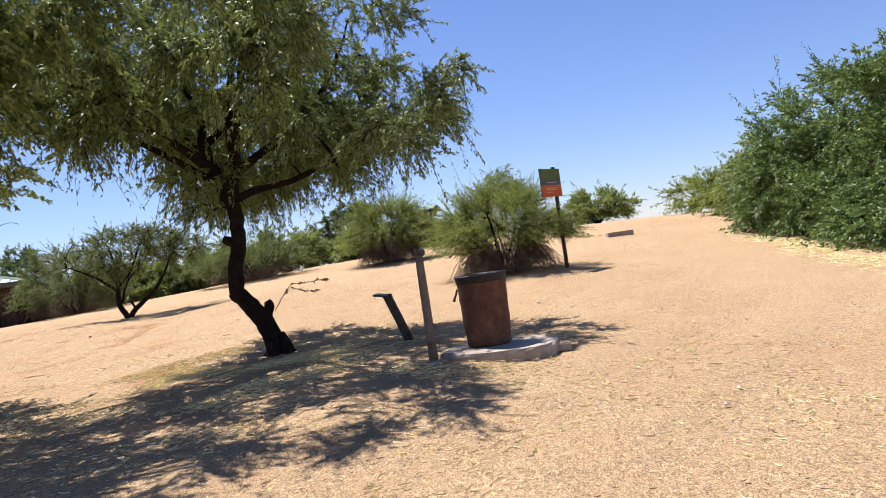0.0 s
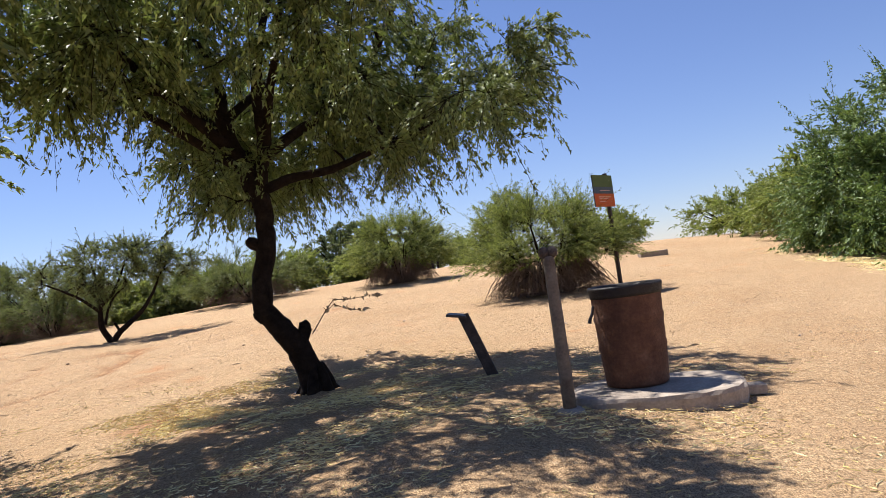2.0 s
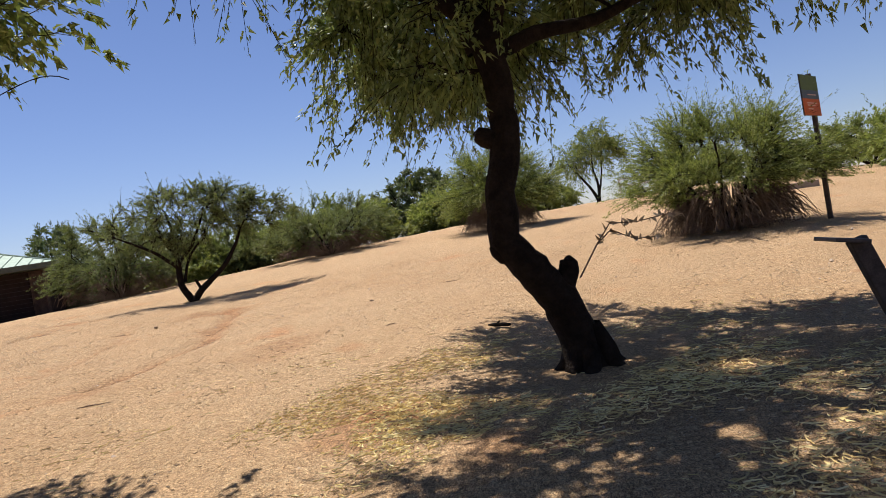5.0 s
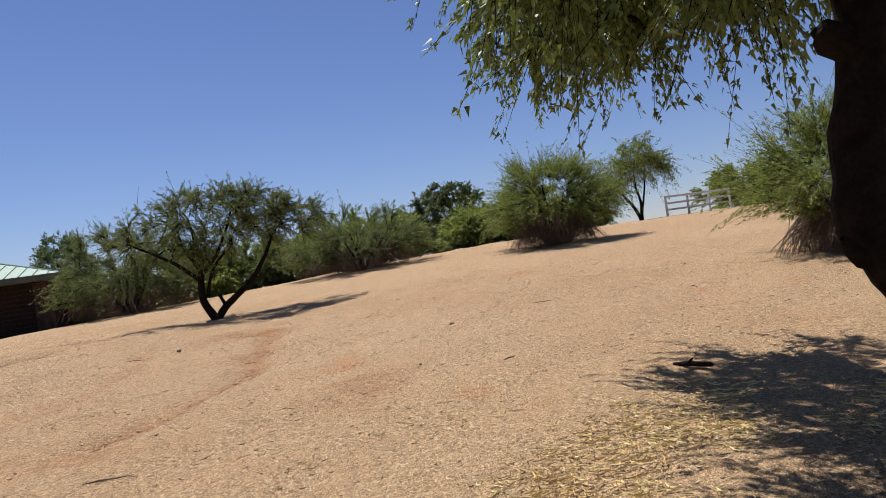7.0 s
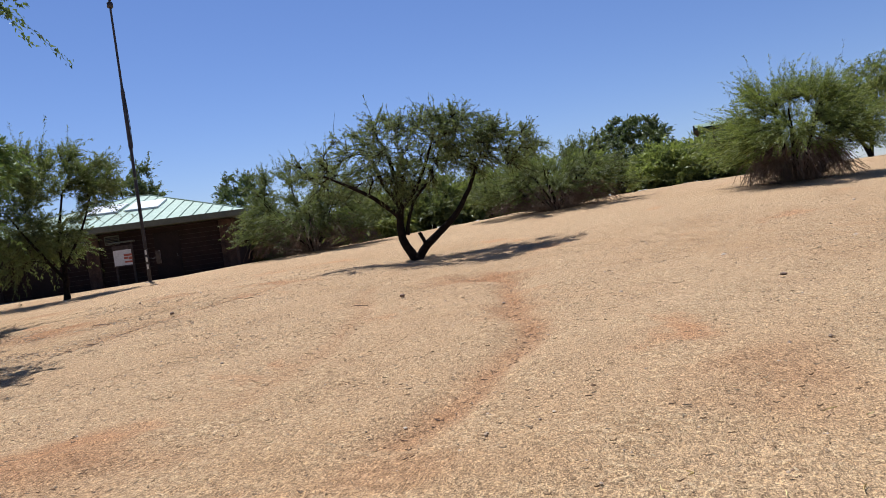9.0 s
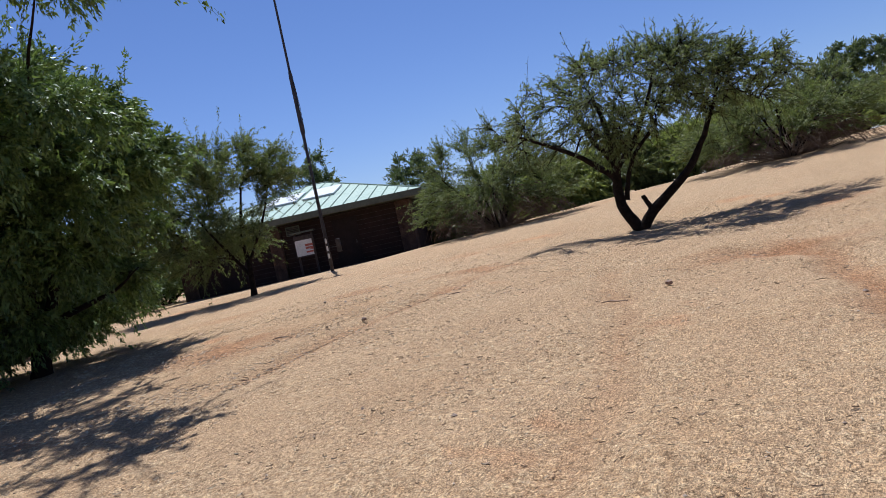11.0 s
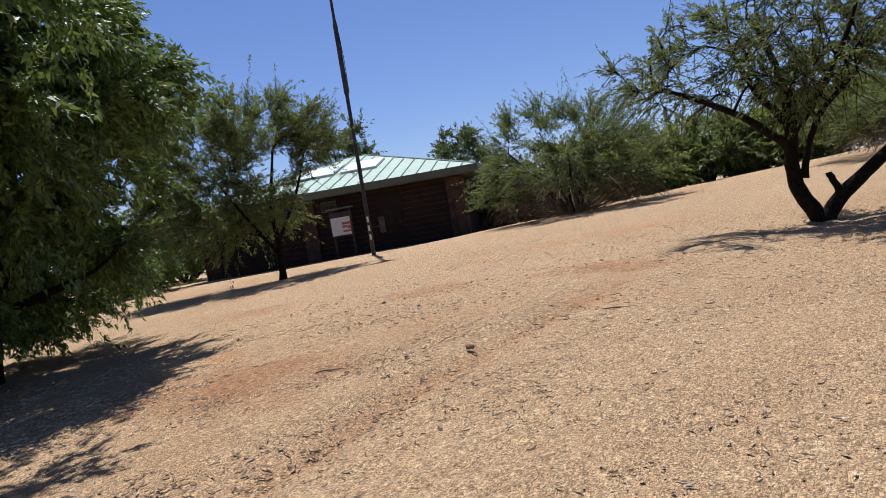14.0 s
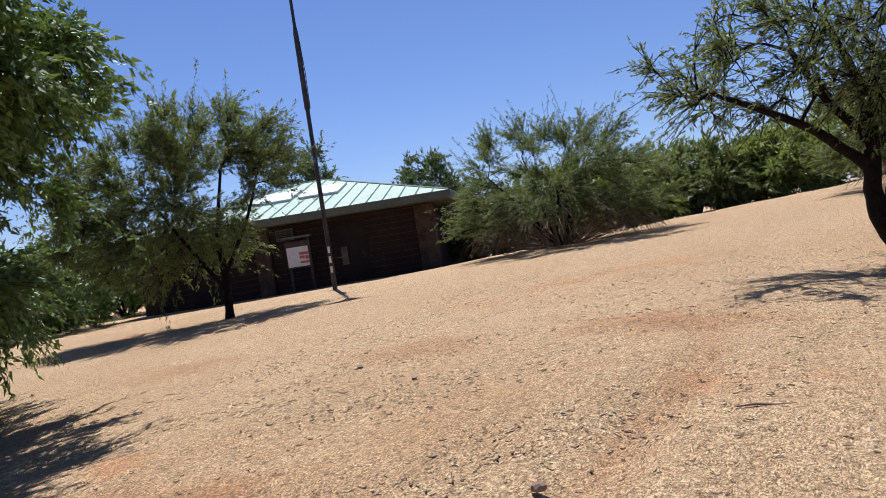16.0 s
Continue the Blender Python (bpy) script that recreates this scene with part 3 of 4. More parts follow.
    # the large tree beside the end of the walk
    plant("mesquite_tree", -21.7, 17.2, 0.88, [[(0, 0, -0.05, 0.19), (0.1, 0.1, 0.8, 0.16), (-0.1, 0.1, 1.8, 0.12), (-0.4, 0.2, 3.2, 0.08), (-0.5, 0.2, 4.6, 0.04)], [(0.15, 0.1, 0.7, 0.12), (0.6, 0.3, 1.6, 0.09), (0.9, 0.4, 2.9, 0.06), (1.1, 0.6, 4.2, 0.03)], [(0.1, 0.0, 0.9, 0.08), (0.7, 0.6, 1.15, 0.06), (1.2, 1.1, 1.35, 0.03), (1.6, 1.4, 1.7, 0.01)], [(0.6, 0.3, 1.6, 0.08), (1.5, -0.2, 2.7, 0.06), (2.6, -0.8, 3.6, 0.045), (3.8, -1.1, 4.6, 0.025), (4.8, -1.2, 5.7, 0.01)]],
          [(0, 0, 4.0, 2.9, 2.9, 1.9), (1.3, 0.2, 3.2, 2.2, 2.2, 1.6), (-1.0, -1.2, 3.3, 2.6, 2.2, 1.8), (0.3, 0.2, 5.2, 1.7, 1.7, 1.0), (1.6, -1.4, 2.6, 1.5, 1.4, 1.3), (0.4, 1.5, 2.8, 1.8, 1.3, 1.3), (-1.0, -1.4, 1.1, 2.4, 2.2, 0.9), (-2.6, -0.6, 2.6, 1.8, 2.0, 1.8), (-1.6, 1.0, 1.4, 1.6, 1.4, 1.1), (-2.2, -0.8, 1.5, 2.2, 2.4, 1.4), (1.8, 0.4, 4.0, 1.3, 1.4, 1.2), (1.9, -1.2, 3.6, 1.3, 1.3, 1.0), (3.5, -0.7, 3.9, 1.3, 1.3, 0.8), (3.7, -2.0, 3.9, 1.3, 1.3, 0.8), (2.7, -2.7, 3.9, 1.4, 1.3, 0.8), (5.2, -1.2, 6.0, 1.4, 1.3, 0.5), (1.2, 2.0, 3.7, 1.2, 1.0, 0.8), (-1.5, 1.8, 1.4, 1.8, 1.5, 1.1), (-0.3, -2.2, 1.2, 1.8, 1.4, 1.0)], 31, "large bushy green mesquite tree with low dark shade", leaf="leaf_bright", centres=500, twigs=18, per_twig=30, leaf_len=0.1, twig_len=0.65, droop=0.45, low=0.3, slim=0.2, loose=0.35)
    # the forked tree on the slope
    plant("forked_mesquite_tree", -13.7, 24.4, 0.82, [[(0, 0, -0.05, 0.15), (-0.3, -0.12, 0.55, 0.12), (-0.36, -0.12, 1.0, 0.11), (-0.28, -0.1, 1.6, 0.1), (-0.3, -0.1, 2.3, 0.07), (-0.6, 0.1, 3.3, 0.04)], [(0.02, 0, 0.05, 0.13), (0.3, 0.12, 0.42, 0.115), (0.75, 0.32, 0.78, 0.1), (1.2, 0.5, 1.2, 0.085), (1.55, 0.7, 1.8, 0.06), (1.9, 0.9, 2.6, 0.04)], [(0.28, 0.1, 0.38, 0.06), (0.2, 0.07, 0.62, 0.055), (0.14, 0.05, 0.78, 0.05)],
                                               [(-0.3, -0.1, 1.5, 0.08), (0.1, 0.3, 2.0, 0.06), (0.6, 0.2, 2.8, 0.04), (0.9, 0.2, 3.5, 0.025)], [(-0.34, -0.1, 1.3, 0.08), (-0.9, -0.4, 1.9, 0.06), (-1.5, -0.6, 2.3, 0.045), (-2.2, -0.8, 2.7, 0.025)], [(-0.2, -0.06, 0.75, 0.06), (-0.12, 0.0, 1.2, 0.05), (0.15, 0.1, 1.8, 0.045), (0.7, 0.3, 2.3, 0.035)], [(-0.28, -0.1, 1.6, 0.07), (-0.75, -0.1, 2.3, 0.055), (-1.1, 0.2, 3.1, 0.035)]],
          [(0.1, 0.1, 3.3, 2.0, 2.0, 0.8), (-1.7, -0.7, 2.9, 1.2, 1.3, 0.75), (2.6, 1.1, 2.7, 1.3, 1.4, 0.75), (1.3, 0.4, 3.2, 1.5, 1.5, 0.75), (-0.2, 0, 2.3, 1.2, 1.2, 0.4)], 41, "low forked mesquite tree with an open umbrella crown", leaf="leaf_grey", centres=210, twigs=13, per_twig=13, leaf_len=0.08, twig_len=0.6, droop=0.3, tip=0.015, low=0.7, slim=0.15, spiky=0.3, loose=0.25)

    bush = lambda name, x, y, size, rx, ry, h, seed, label, **kw: shrub(name, x, y, size, rx - 0.35, ry - 0.3, h * 0.9, seed, label, **kw)
    shrub = lambda name, x, y, size, rx, ry, h, seed, label, **kw: plant(
        name, x, y, size, fan(kw.pop("stems", 9), h * 0.75, min(rx, ry) * 0.75, kw.pop("r", 0.06), seed),
        kw.pop("blobs", None) or [(0, 0, h * 0.6, rx * 0.8, ry * 0.8, h * 0.33), (-rx * 0.5, 0.1, h * 0.42, rx * 0.55, ry * 0.75, h * 0.3), (rx * 0.5, -0.1, h * 0.42, rx * 0.55, ry * 0.75, h * 0.3), (0, -ry * 0.5, h * 0.38, rx * 0.75, ry * 0.5, h * 0.25), (0, -ry * 0.1, h * 0.22, rx * 0.95, ry * 0.85, h * 0.17),
                                        (-rx * 0.3, 0, h * 0.85, rx * 0.35, ry * 0.4, h * 0.14), (rx * 0.35, 0.2, h * 0.8, rx * 0.3, ry * 0.4, h * 0.16)],
        seed, label, "bush", **{**dict(centres=100, twigs=15, per_twig=20, leaf_len=0.1, slim=0.13, twig_len=0.95, droop=0.3, low=0.2, tip=0.009, spiky=1.0, loose=0.3, segs=4), **kw})
    dome = lambda rx, ry, h: [(0, 0, h * 0.7, rx * 0.8, ry * 0.8, h * 0.26), (-rx * 0.6, 0.1, h * 0.46, rx * 0.45, ry * 0.7, h * 0.22), (rx * 0.6, -0.1, h * 0.44, rx * 0.45, ry * 0.7, h * 0.2), (0, -ry * 0.55, h * 0.5, rx * 0.7, ry * 0.4, h * 0.16), (-rx * 0.25, 0, h * 0.86, rx * 0.35, ry * 0.4, h * 0.14), (rx * 0.3, 0.1, h * 0.8, rx * 0.3, ry * 0.4, h * 0.16)]
    bush("desert_shrub", 0.55, 20.6, 0.84, 2.7, 2.2, 3.0, 51, "broad green desert shrub with a brown skirt of dry stems", leaf="leaf_olive", bare=1000, centres=170, per_twig=25, leaf_len=0.075, slim=0.12, clear=0.75, twig_len=1.05, blobs=dome(2.35, 1.9, 2.75))
    bush("desert_shrub", -4.75, 31.2, 0.9, 2.5, 2.2, 3.4, 52, "rounded green desert shrub with dry stems at its foot", leaf="leaf_olive", bare=750, centres=160, per_twig=22, leaf_len=0.085, slim=0.12, clear=0.6, twig_len=1.05, blobs=dome(2.1, 1.9, 3.0))
    bush("desert_shrub", -12.11, 33.45, 0.89, 3.3, 2.4, 2.7, 53, "low spreading olive-green desert shrub", leaf="leaf_grey", bare=500, centres=130, per_twig=22, leaf_len=0.09, clear=0.4)
    bush("desert_shrub", -20.92, 32.22, 0.83, 3.9, 2.8, 4.2, 54, "wide rounded olive-green desert shrub on the slope", leaf="leaf_grey", bare=420, centres=190, per_twig=24, leaf_len=0.09, clear=0.55)
    bush("desert_shrub", 13.6, 19.8, 1.24, 3.0, 3.0, 4.9, 55, "tall dense green bush at the edge of the sandy track", leaf="leaf_bright", centres=330, twigs=15, per_twig=18, leaf_len=0.11, slim=0.19, spiky=0.4,
         blobs=[(0, 0, 3.4, 2.6, 2.5, 1.3), (-1.3, 0.3, 1.6, 1.6, 2.2, 1.4), (-0.9, -1.2, 2.0, 1.8, 1.6, 1.4), (0.8, 0, 1.8, 2.0, 2.4, 1.5), (-0.8, 1.6, 1.7, 1.6, 1.4, 1.4), (-1.9, 0.2, 0.8, 1.0, 2.4, 0.75), (-1.6, -1.6, 0.9, 1.2, 1.3, 0.8), (-1.4, 2.2, 0.8, 1.2, 1.4, 0.75), (-2.3, 0.4, 0.5, 0.9, 2.4, 0.5), (-2.0, -1.6, 0.5, 1.0, 1.6, 0.5)])
    bush("desert_shrub", 12.6, 25.2, 1.2, 3.0, 2.8, 4.4, 56, "dense green bush at the edge of the sandy track", leaf="leaf_bright", centres=170, twigs=14, per_twig=21, leaf_len=0.12, spiky=0.4, slim=0.18,
         blobs=[(0, 0, 3.1, 2.4, 2.3, 1.2), (-1.2, 0.2, 1.5, 1.7, 2.0, 1.3), (0.8, 0, 1.8, 2.0, 2.4, 1.5), (-1.8, 0, 0.8, 1.1, 2.2, 0.75), (-1.2, -1.8, 0.9, 1.4, 1.2, 0.8), (-1.8, -0.4, 0.5, 1.1, 2.2, 0.5)])
    bush("desert_shrub", 13.4, 31.0, 1.1, 3.0, 2.8, 3.9, 57, "olive-green bush beside the rising sandy track", leaf="leaf_olive", centres=140, leaf_len=0.14, per_twig=20, spiky=0.5, slim=0.18)
    bush("desert_shrub", 13.8, 37.0, 1.15, 2.8, 2.8, 2.5, 58, "olive-green bush beside the rising sandy track", leaf="leaf_olive", centres=100, leaf_len=0.15, per_twig=18, spiky=0.5, slim=0.18)
    bush("desert_shrub", 13.6, 43.5, 1.2, 2.8, 2.8, 2.0, 59, "olive-green bush beside the rising sandy track", leaf="leaf_olive", centres=60, leaf_len=0.15)
    far = dict(leaf_len=0.21, centres=80, twigs=12, per_twig=15, tip=0.012, slim=0.18, spiky=0.6)
    bush("shade_tree", -10.82, 49.91, 0.91, 4.4, 3.4, 5.2, 61, "dense dark green tree behind the ridge", leaf="leaf_dark", **{**far, "centres": 170, "per_twig": 18, "spiky": 0.3, "twig_len": 0.7},
         blobs=[(0, 0, 2.6, 3.4, 2.6, 1.7), (-1.6, -0.6, 1.4, 2.4, 2.2, 1.3), (1.6, -0.6, 1.4, 2.6, 2.2, 1.3), (0.4, -1.6, 1.2, 3.0, 1.4, 1.1), (0.2, 0, 3.9, 1.8, 1.6, 0.7)])
    for k, (bx, by, br, bh, kind) in enumerate(((-8.6, 43.3, 1.7, 1.5, "leaf_olive"), (-6.9, 44.2, 1.5, 1.4, "leaf_olive"), (-21.3, 39.5, 2.2, 2.0, "leaf_olive"), (-19.4, 40.6, 2.3, 2.3, "leaf_grey"), (-16.8, 41.4, 2.2, 2.1, "leaf_olive"), (-27.2, 40.6, 2.3, 2.5, "leaf_dark"))):
        bush("desert_shrub", bx, by, 1.0, br, 1.7, bh, 90 + k, "low green bush along the ridge", leaf=kind, group="bushes along the ridge", **far)
    bush("desert_shrub", -6.16, 52.90, 0.90, 2.8, 2.6, 3.6, 62, "green bush behind the ridge", leaf="leaf_olive", **far)
    bush("desert_shrub", -13.77, 43.61, 0.90, 3.4, 2.6, 3.0, 63, "olive-green bush behind the ridge", leaf="leaf_olive", **far)
    bush("desert_shrub", -2.77, 57.51, 0.88, 3.0, 2.6, 2.6, 64, "low green bush behind the ridge", leaf="leaf_olive", **far)
    bush("desert_shrub", -18.95, 45.02, 0.90, 3.6, 2.6, 3.0, 65, "green bush behind the ridge", leaf="leaf_grey", **far)
    bush("desert_shrub", -25.16, 42.14, 0.90, 3.6, 2.8, 4.0, 66, "green bush behind the forked tree", leaf="leaf_olive", **far)
    bush("desert_shrub", 7.04, 51.55, 0.94, 3.4, 2.6, 2.6, 67, "low green bush on the crest", leaf="leaf_olive", **far)
    bush("shade_tree", -32.5, 44.5, 0.88, 3.2, 3.0, 7.0, 68, "tall green tree behind the building", leaf="leaf_dark", **far)
    bush("shade_tree", -38.6, 42.0, 0.95, 3.0, 2.6, 8.2, 69, "tall green tree behind the building", leaf="leaf_dark", **far)
    bush("desert_shrub", -38.2, 28.6, 0.9, 3.6, 3.0, 3.6, 70, "bright green bush beside the building", leaf="leaf_bright", **far)
    bush("desert_shrub", -41.5, 33.5, 1.0, 3.6, 3.0, 3.0, 71, "bright green bush beside the building", leaf="leaf_bright", **far)
    bush("desert_shrub", -31.0, 19.8, 0.95, 3.0, 2.6, 2.2, 72, "low bright green bush behind the large tree", leaf="leaf_bright", **far)
    bush("desert_shrub", -24.86, 11.00, 0.88, 3.0, 2.6, 2.8, 73, "green bush behind the large tree", leaf="leaf_bright", **far)
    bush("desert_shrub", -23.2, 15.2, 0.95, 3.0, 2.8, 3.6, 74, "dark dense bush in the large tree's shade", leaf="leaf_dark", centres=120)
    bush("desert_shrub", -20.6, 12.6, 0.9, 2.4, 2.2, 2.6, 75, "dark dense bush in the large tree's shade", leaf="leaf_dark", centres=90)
    # open tree in front of the building
    plant("slender_mesquite_tree", -26.75, 26.34, 0.82, [[(0, 0, -0.05, 0.12), (0.1, 0, 1.2, 0.1), (-0.15, 0.1, 2.4, 0.06), (0.3, 0.3, 4.4, 0.03)], [(0.05, 0, 0.8, 0.07), (-0.7, -0.5, 2.2, 0.05), (-1.3, -1.0, 3.6, 0.03)], [(0.08, 0, 1.2, 0.06), (0.7, 0.5, 2.6, 0.045), (1.0, 0.9, 4.0, 0.025)]],
          [(0, 0, 4.7, 1.9, 1.9, 1.1), (-1.3, -1.0, 4.0, 1.4, 1.4, 1.2), (1.1, 0.9, 4.3, 1.2, 1.2, 1.1), (-1.0, -1.0, 2.9, 1.5, 1.3, 0.7), (-2.2, -1.7, 3.6, 1.3, 1.2, 1.0), (-2.6, -2.0, 2.6, 1.1, 1.1, 0.7), (-0.2, -0.2, 2.7, 1.5, 1.4, 0.8), (-1.6, -1.3, 1.9, 1.4, 1.2, 0.7)], 81, "slender open green mesquite tree before the building", leaf="leaf_grey", centres=240, twigs=15, per_twig=24, leaf_len=0.1, twig_len=0.9, droop=0.25, upright=0.3, low=0.25, slim=0.15, spiky=0.9, loose=0.3)
    # thin tree on the crest
    plant("slender_mesquite_tree", 0.21, 46.97, 0.96, [[(0, 0, -0.05, 0.12), (-0.3, 0, 0.8, 0.09), (-0.9, 0.2, 1.7, 0.06), (-1.5, 0.2, 2.6, 0.03)], [(0, 0, 0, 0.1), (0.1, 0, 1.0, 0.08), (-0.1, 0.2, 2.2, 0.05), (0.1, 0.2, 3.6, 0.03)], [(0.05, 0, 0.4, 0.07), (0.4, 0.3, 1.6, 0.05), (0.6, 0.3, 3.0, 0.03)]],
          [(0.2, 0.1, 3.8, 1.5, 1.4, 1.0), (-1.0, 0.2, 2.8, 1.1, 1.0, 1.1), (0.9, 0.2, 2.9, 0.9, 0.9, 1.0)], 82, "thin airy olive-green tree on the crest", leaf="leaf_olive", centres=60, twigs=14, per_twig=15, leaf_len=0.12, twig_len=0.9, droop=0.9, low=0.5, tip=0.012)


build_plants()


# ---- drum on its slab, posts and sign ----
def build_drum_corner():
    sx, sy = 0.5, 8.22
    z0 = gz1(sx, sy)
    bm = bmesh.new()
    rng = random.Random(4)
    rings = []
    for inset, z in ((0.0, -0.12), (0.0, 0.06), (0.012, 0.092), (0.04, 0.1)):
        ring = []
        for k in range(44):
            a = 2 * math.pi * k / 44
            c, s = math.cos(a), math.sin(a)
            rx, ry = 0.7 - inset, 0.52 - inset
            e = 2 / 2.8
            ring.append(bm.verts.new((rx * math.copysign(abs(c) ** e, c) + rng.uniform(-0.008, 0.008), ry * math.copysign(abs(s) ** e, s) + rng.uniform(-0.008, 0.008), z + (rng.uniform(-0.004, 0.004) if z > 0 else 0))))
        rings.append(ring)
    for lo, hi in zip(rings, rings[1:]):
        for k in range(44):
            bm.faces.new((lo[k], lo[(k + 1) % 44], hi[(k + 1) % 44], hi[k]))
    bm.faces.new(rings[-1])
    bm.faces.new(rings[0][::-1])
    slab = thing("concrete_slab", sx, sy, z0, "rounded pale concrete slab under the rusty drum", "slab", rz=-12)
    slab.scale = (1.08, 1.1, 1.0)
    part("slab_body", bm, M["concrete"], slab)
    bm = box(0.2, 0.13, 0.09, 0.02)
    part("broken_edge", bm, M["concrete"], slab, "broken-off slab corner", pose(0.73, -0.02, -0.05, 3, 4, 14))

    dx, dy = 0.38, 8.36
    drum = thing("rusty_drum", dx, dy, z0 + 0.1, "rusty brown steel drum used as a litter bin on the slab", "litter bin")
    drum.scale = (1.14, 1.14, 1.14)
    body = [(0.225, 0.0), (0.243, 0.012), (0.248, 0.03), (0.252, 0.14)]
    for k in range(1, 19):
        z = 0.14 + 0.033 * k
        ridge = 0.007 if k in (5, 12) else 0
        body.append((0.252 + 0.026 * (z / 0.74) + ridge, z))
    part("drum_body", lathe(body, 36, 0.0015, 2), M["rust"], drum, smooth=True)
    bm = lathe([(0.284, 0.71), (0.286, 0.735), (0.29, 0.77), (0.296, 0.785), (0.29, 0.8), (0.272, 0.795), (0.262, 0.72), (0.25, 0.7)], 40, 0.004, 8)
    part("bin_liner", bm, M["liner"], drum, "black plastic liner folded over the rim", smooth=True)
    bm = lathe([(0.262, 0.745), (0.2, 0.735), (0.1, 0.725), (0.02, 0.72)], 30, 0.004, 9)
    part("liner_inside", bm, M["liner"], drum, "dark inside of the liner")
    V, F = tubes([[(-0.275, -0.08, 0.66, 0.012), (-0.295, -0.09, 0.6, 0.011), (-0.315, -0.1, 0.565, 0.013), (-0.325, -0.1, 0.53, 0.016)]], 6)
    part_mesh("chain_end", mesh_from("chain_end", V, F, M["steel"], True), drum, "short dark chain end hooked on the rim")

    px, py = -0.3, 7.85
    post = thing("wooden_post", px, py, gz1(px, py) - 0.05, "weathered grey wooden post with a dark knobbed top", "post")
    part("shaft", lathe([(0.058, 0), (0.056, 0.3), (0.054, 0.8), (0.05, 1.3), (0.046, 1.37)], 14, 0.003, 3), M["wood"], post, smooth=True)
    for k, ox in enumerate((-0.035, 0.035)):
        bm = bmesh.new()
        bmesh.ops.create_icosphere(bm, subdivisions=2, radius=0.055, matrix=Matrix.Diagonal((0.9, 1.0, 1.0, 1)))
        part("knob", bm, M["dark_wood"], post, "dark rounded knob", Matrix.Translation((ox, 0, 1.405)), True)
    bm = lathe([(0.14, 0), (0.13, 0.05), (0.08, 0.075)], 12, 0.012, 6)
    part("footing", bm, M["concrete"], post, "crumbled concrete footing")

    qx, qy = -0.96, 10.33
    stub = thing("panel_stand", qx, qy, gz1(qx, qy) - 0.05, "short dark leaning stand with a tilted panel seen edge-on", "sign stand")
    bm = box(0.13, 0.1, 0.86, 0.012, pose(0, 0, 0, 0, -19, 0))
    part("upright", bm, M["dark_wood"], stub)
    bm = box(0.24, 0.42, 0.03, 0.008, pose(-0.36, 0.05, 0.8, 0, 11, 0))
    part("panel", bm, M["steel"], stub, "thin tilted metal panel")

    gx, gy = 2.25, 19.90
    sign = thing("trail_sign", gx, gy, gz1(gx, gy) - 0.05, "olive, blue-grey and orange trail sign on a dark post", "sign", rz=53)
    part("post", box(0.085, 0.085, 2.98, 0.008), M["dark_wood"], sign)
    x0, x1, yb = -0.8, 0.2, -0.058
    part("panel", box(x1 - x0, 0.02, 0.8, 0.003, Matrix.Translation(((x0 + x1) / 2, yb, 2.12))), M["steel"], sign, "flat metal back panel")
    for nm, lo, hi, mt in (("olive_band", 0.5, 0.796, "sign_green"), ("blue_band", 0.33, 0.5, "sign_blue"), ("orange_band", 0.004, 0.33, "sign_orange")):
        part(nm, box(x1 - x0 - 0.008, 0.006, hi - lo, 0.0, Matrix.Translation(((x0 + x1) / 2, yb - 0.0165, 2.12 + lo))), M[mt], sign)
    for k, (h, ln, of) in enumerate(((0.235, 0.6, 0.0), (0.19, 0.46, -0.05), (0.4, 0.5, 0.05), (0.12, 0.3, -0.12))):
        part("text_line", box(ln, 0.004, 0.022, 0.0, Matrix.Translation(((x0 + x1) / 2 + of, yb - 0.0235, 2.12 + h))), M["sign_text"], sign, "pale line of unreadable lettering")
    for h in (2.24, 2.78):
        part("bolt", lathe([(0.012, 0), (0.012, 0.01)], 8), M["grey"], sign, "", pose(0, yb - 0.015, h, 90, 0, 0))


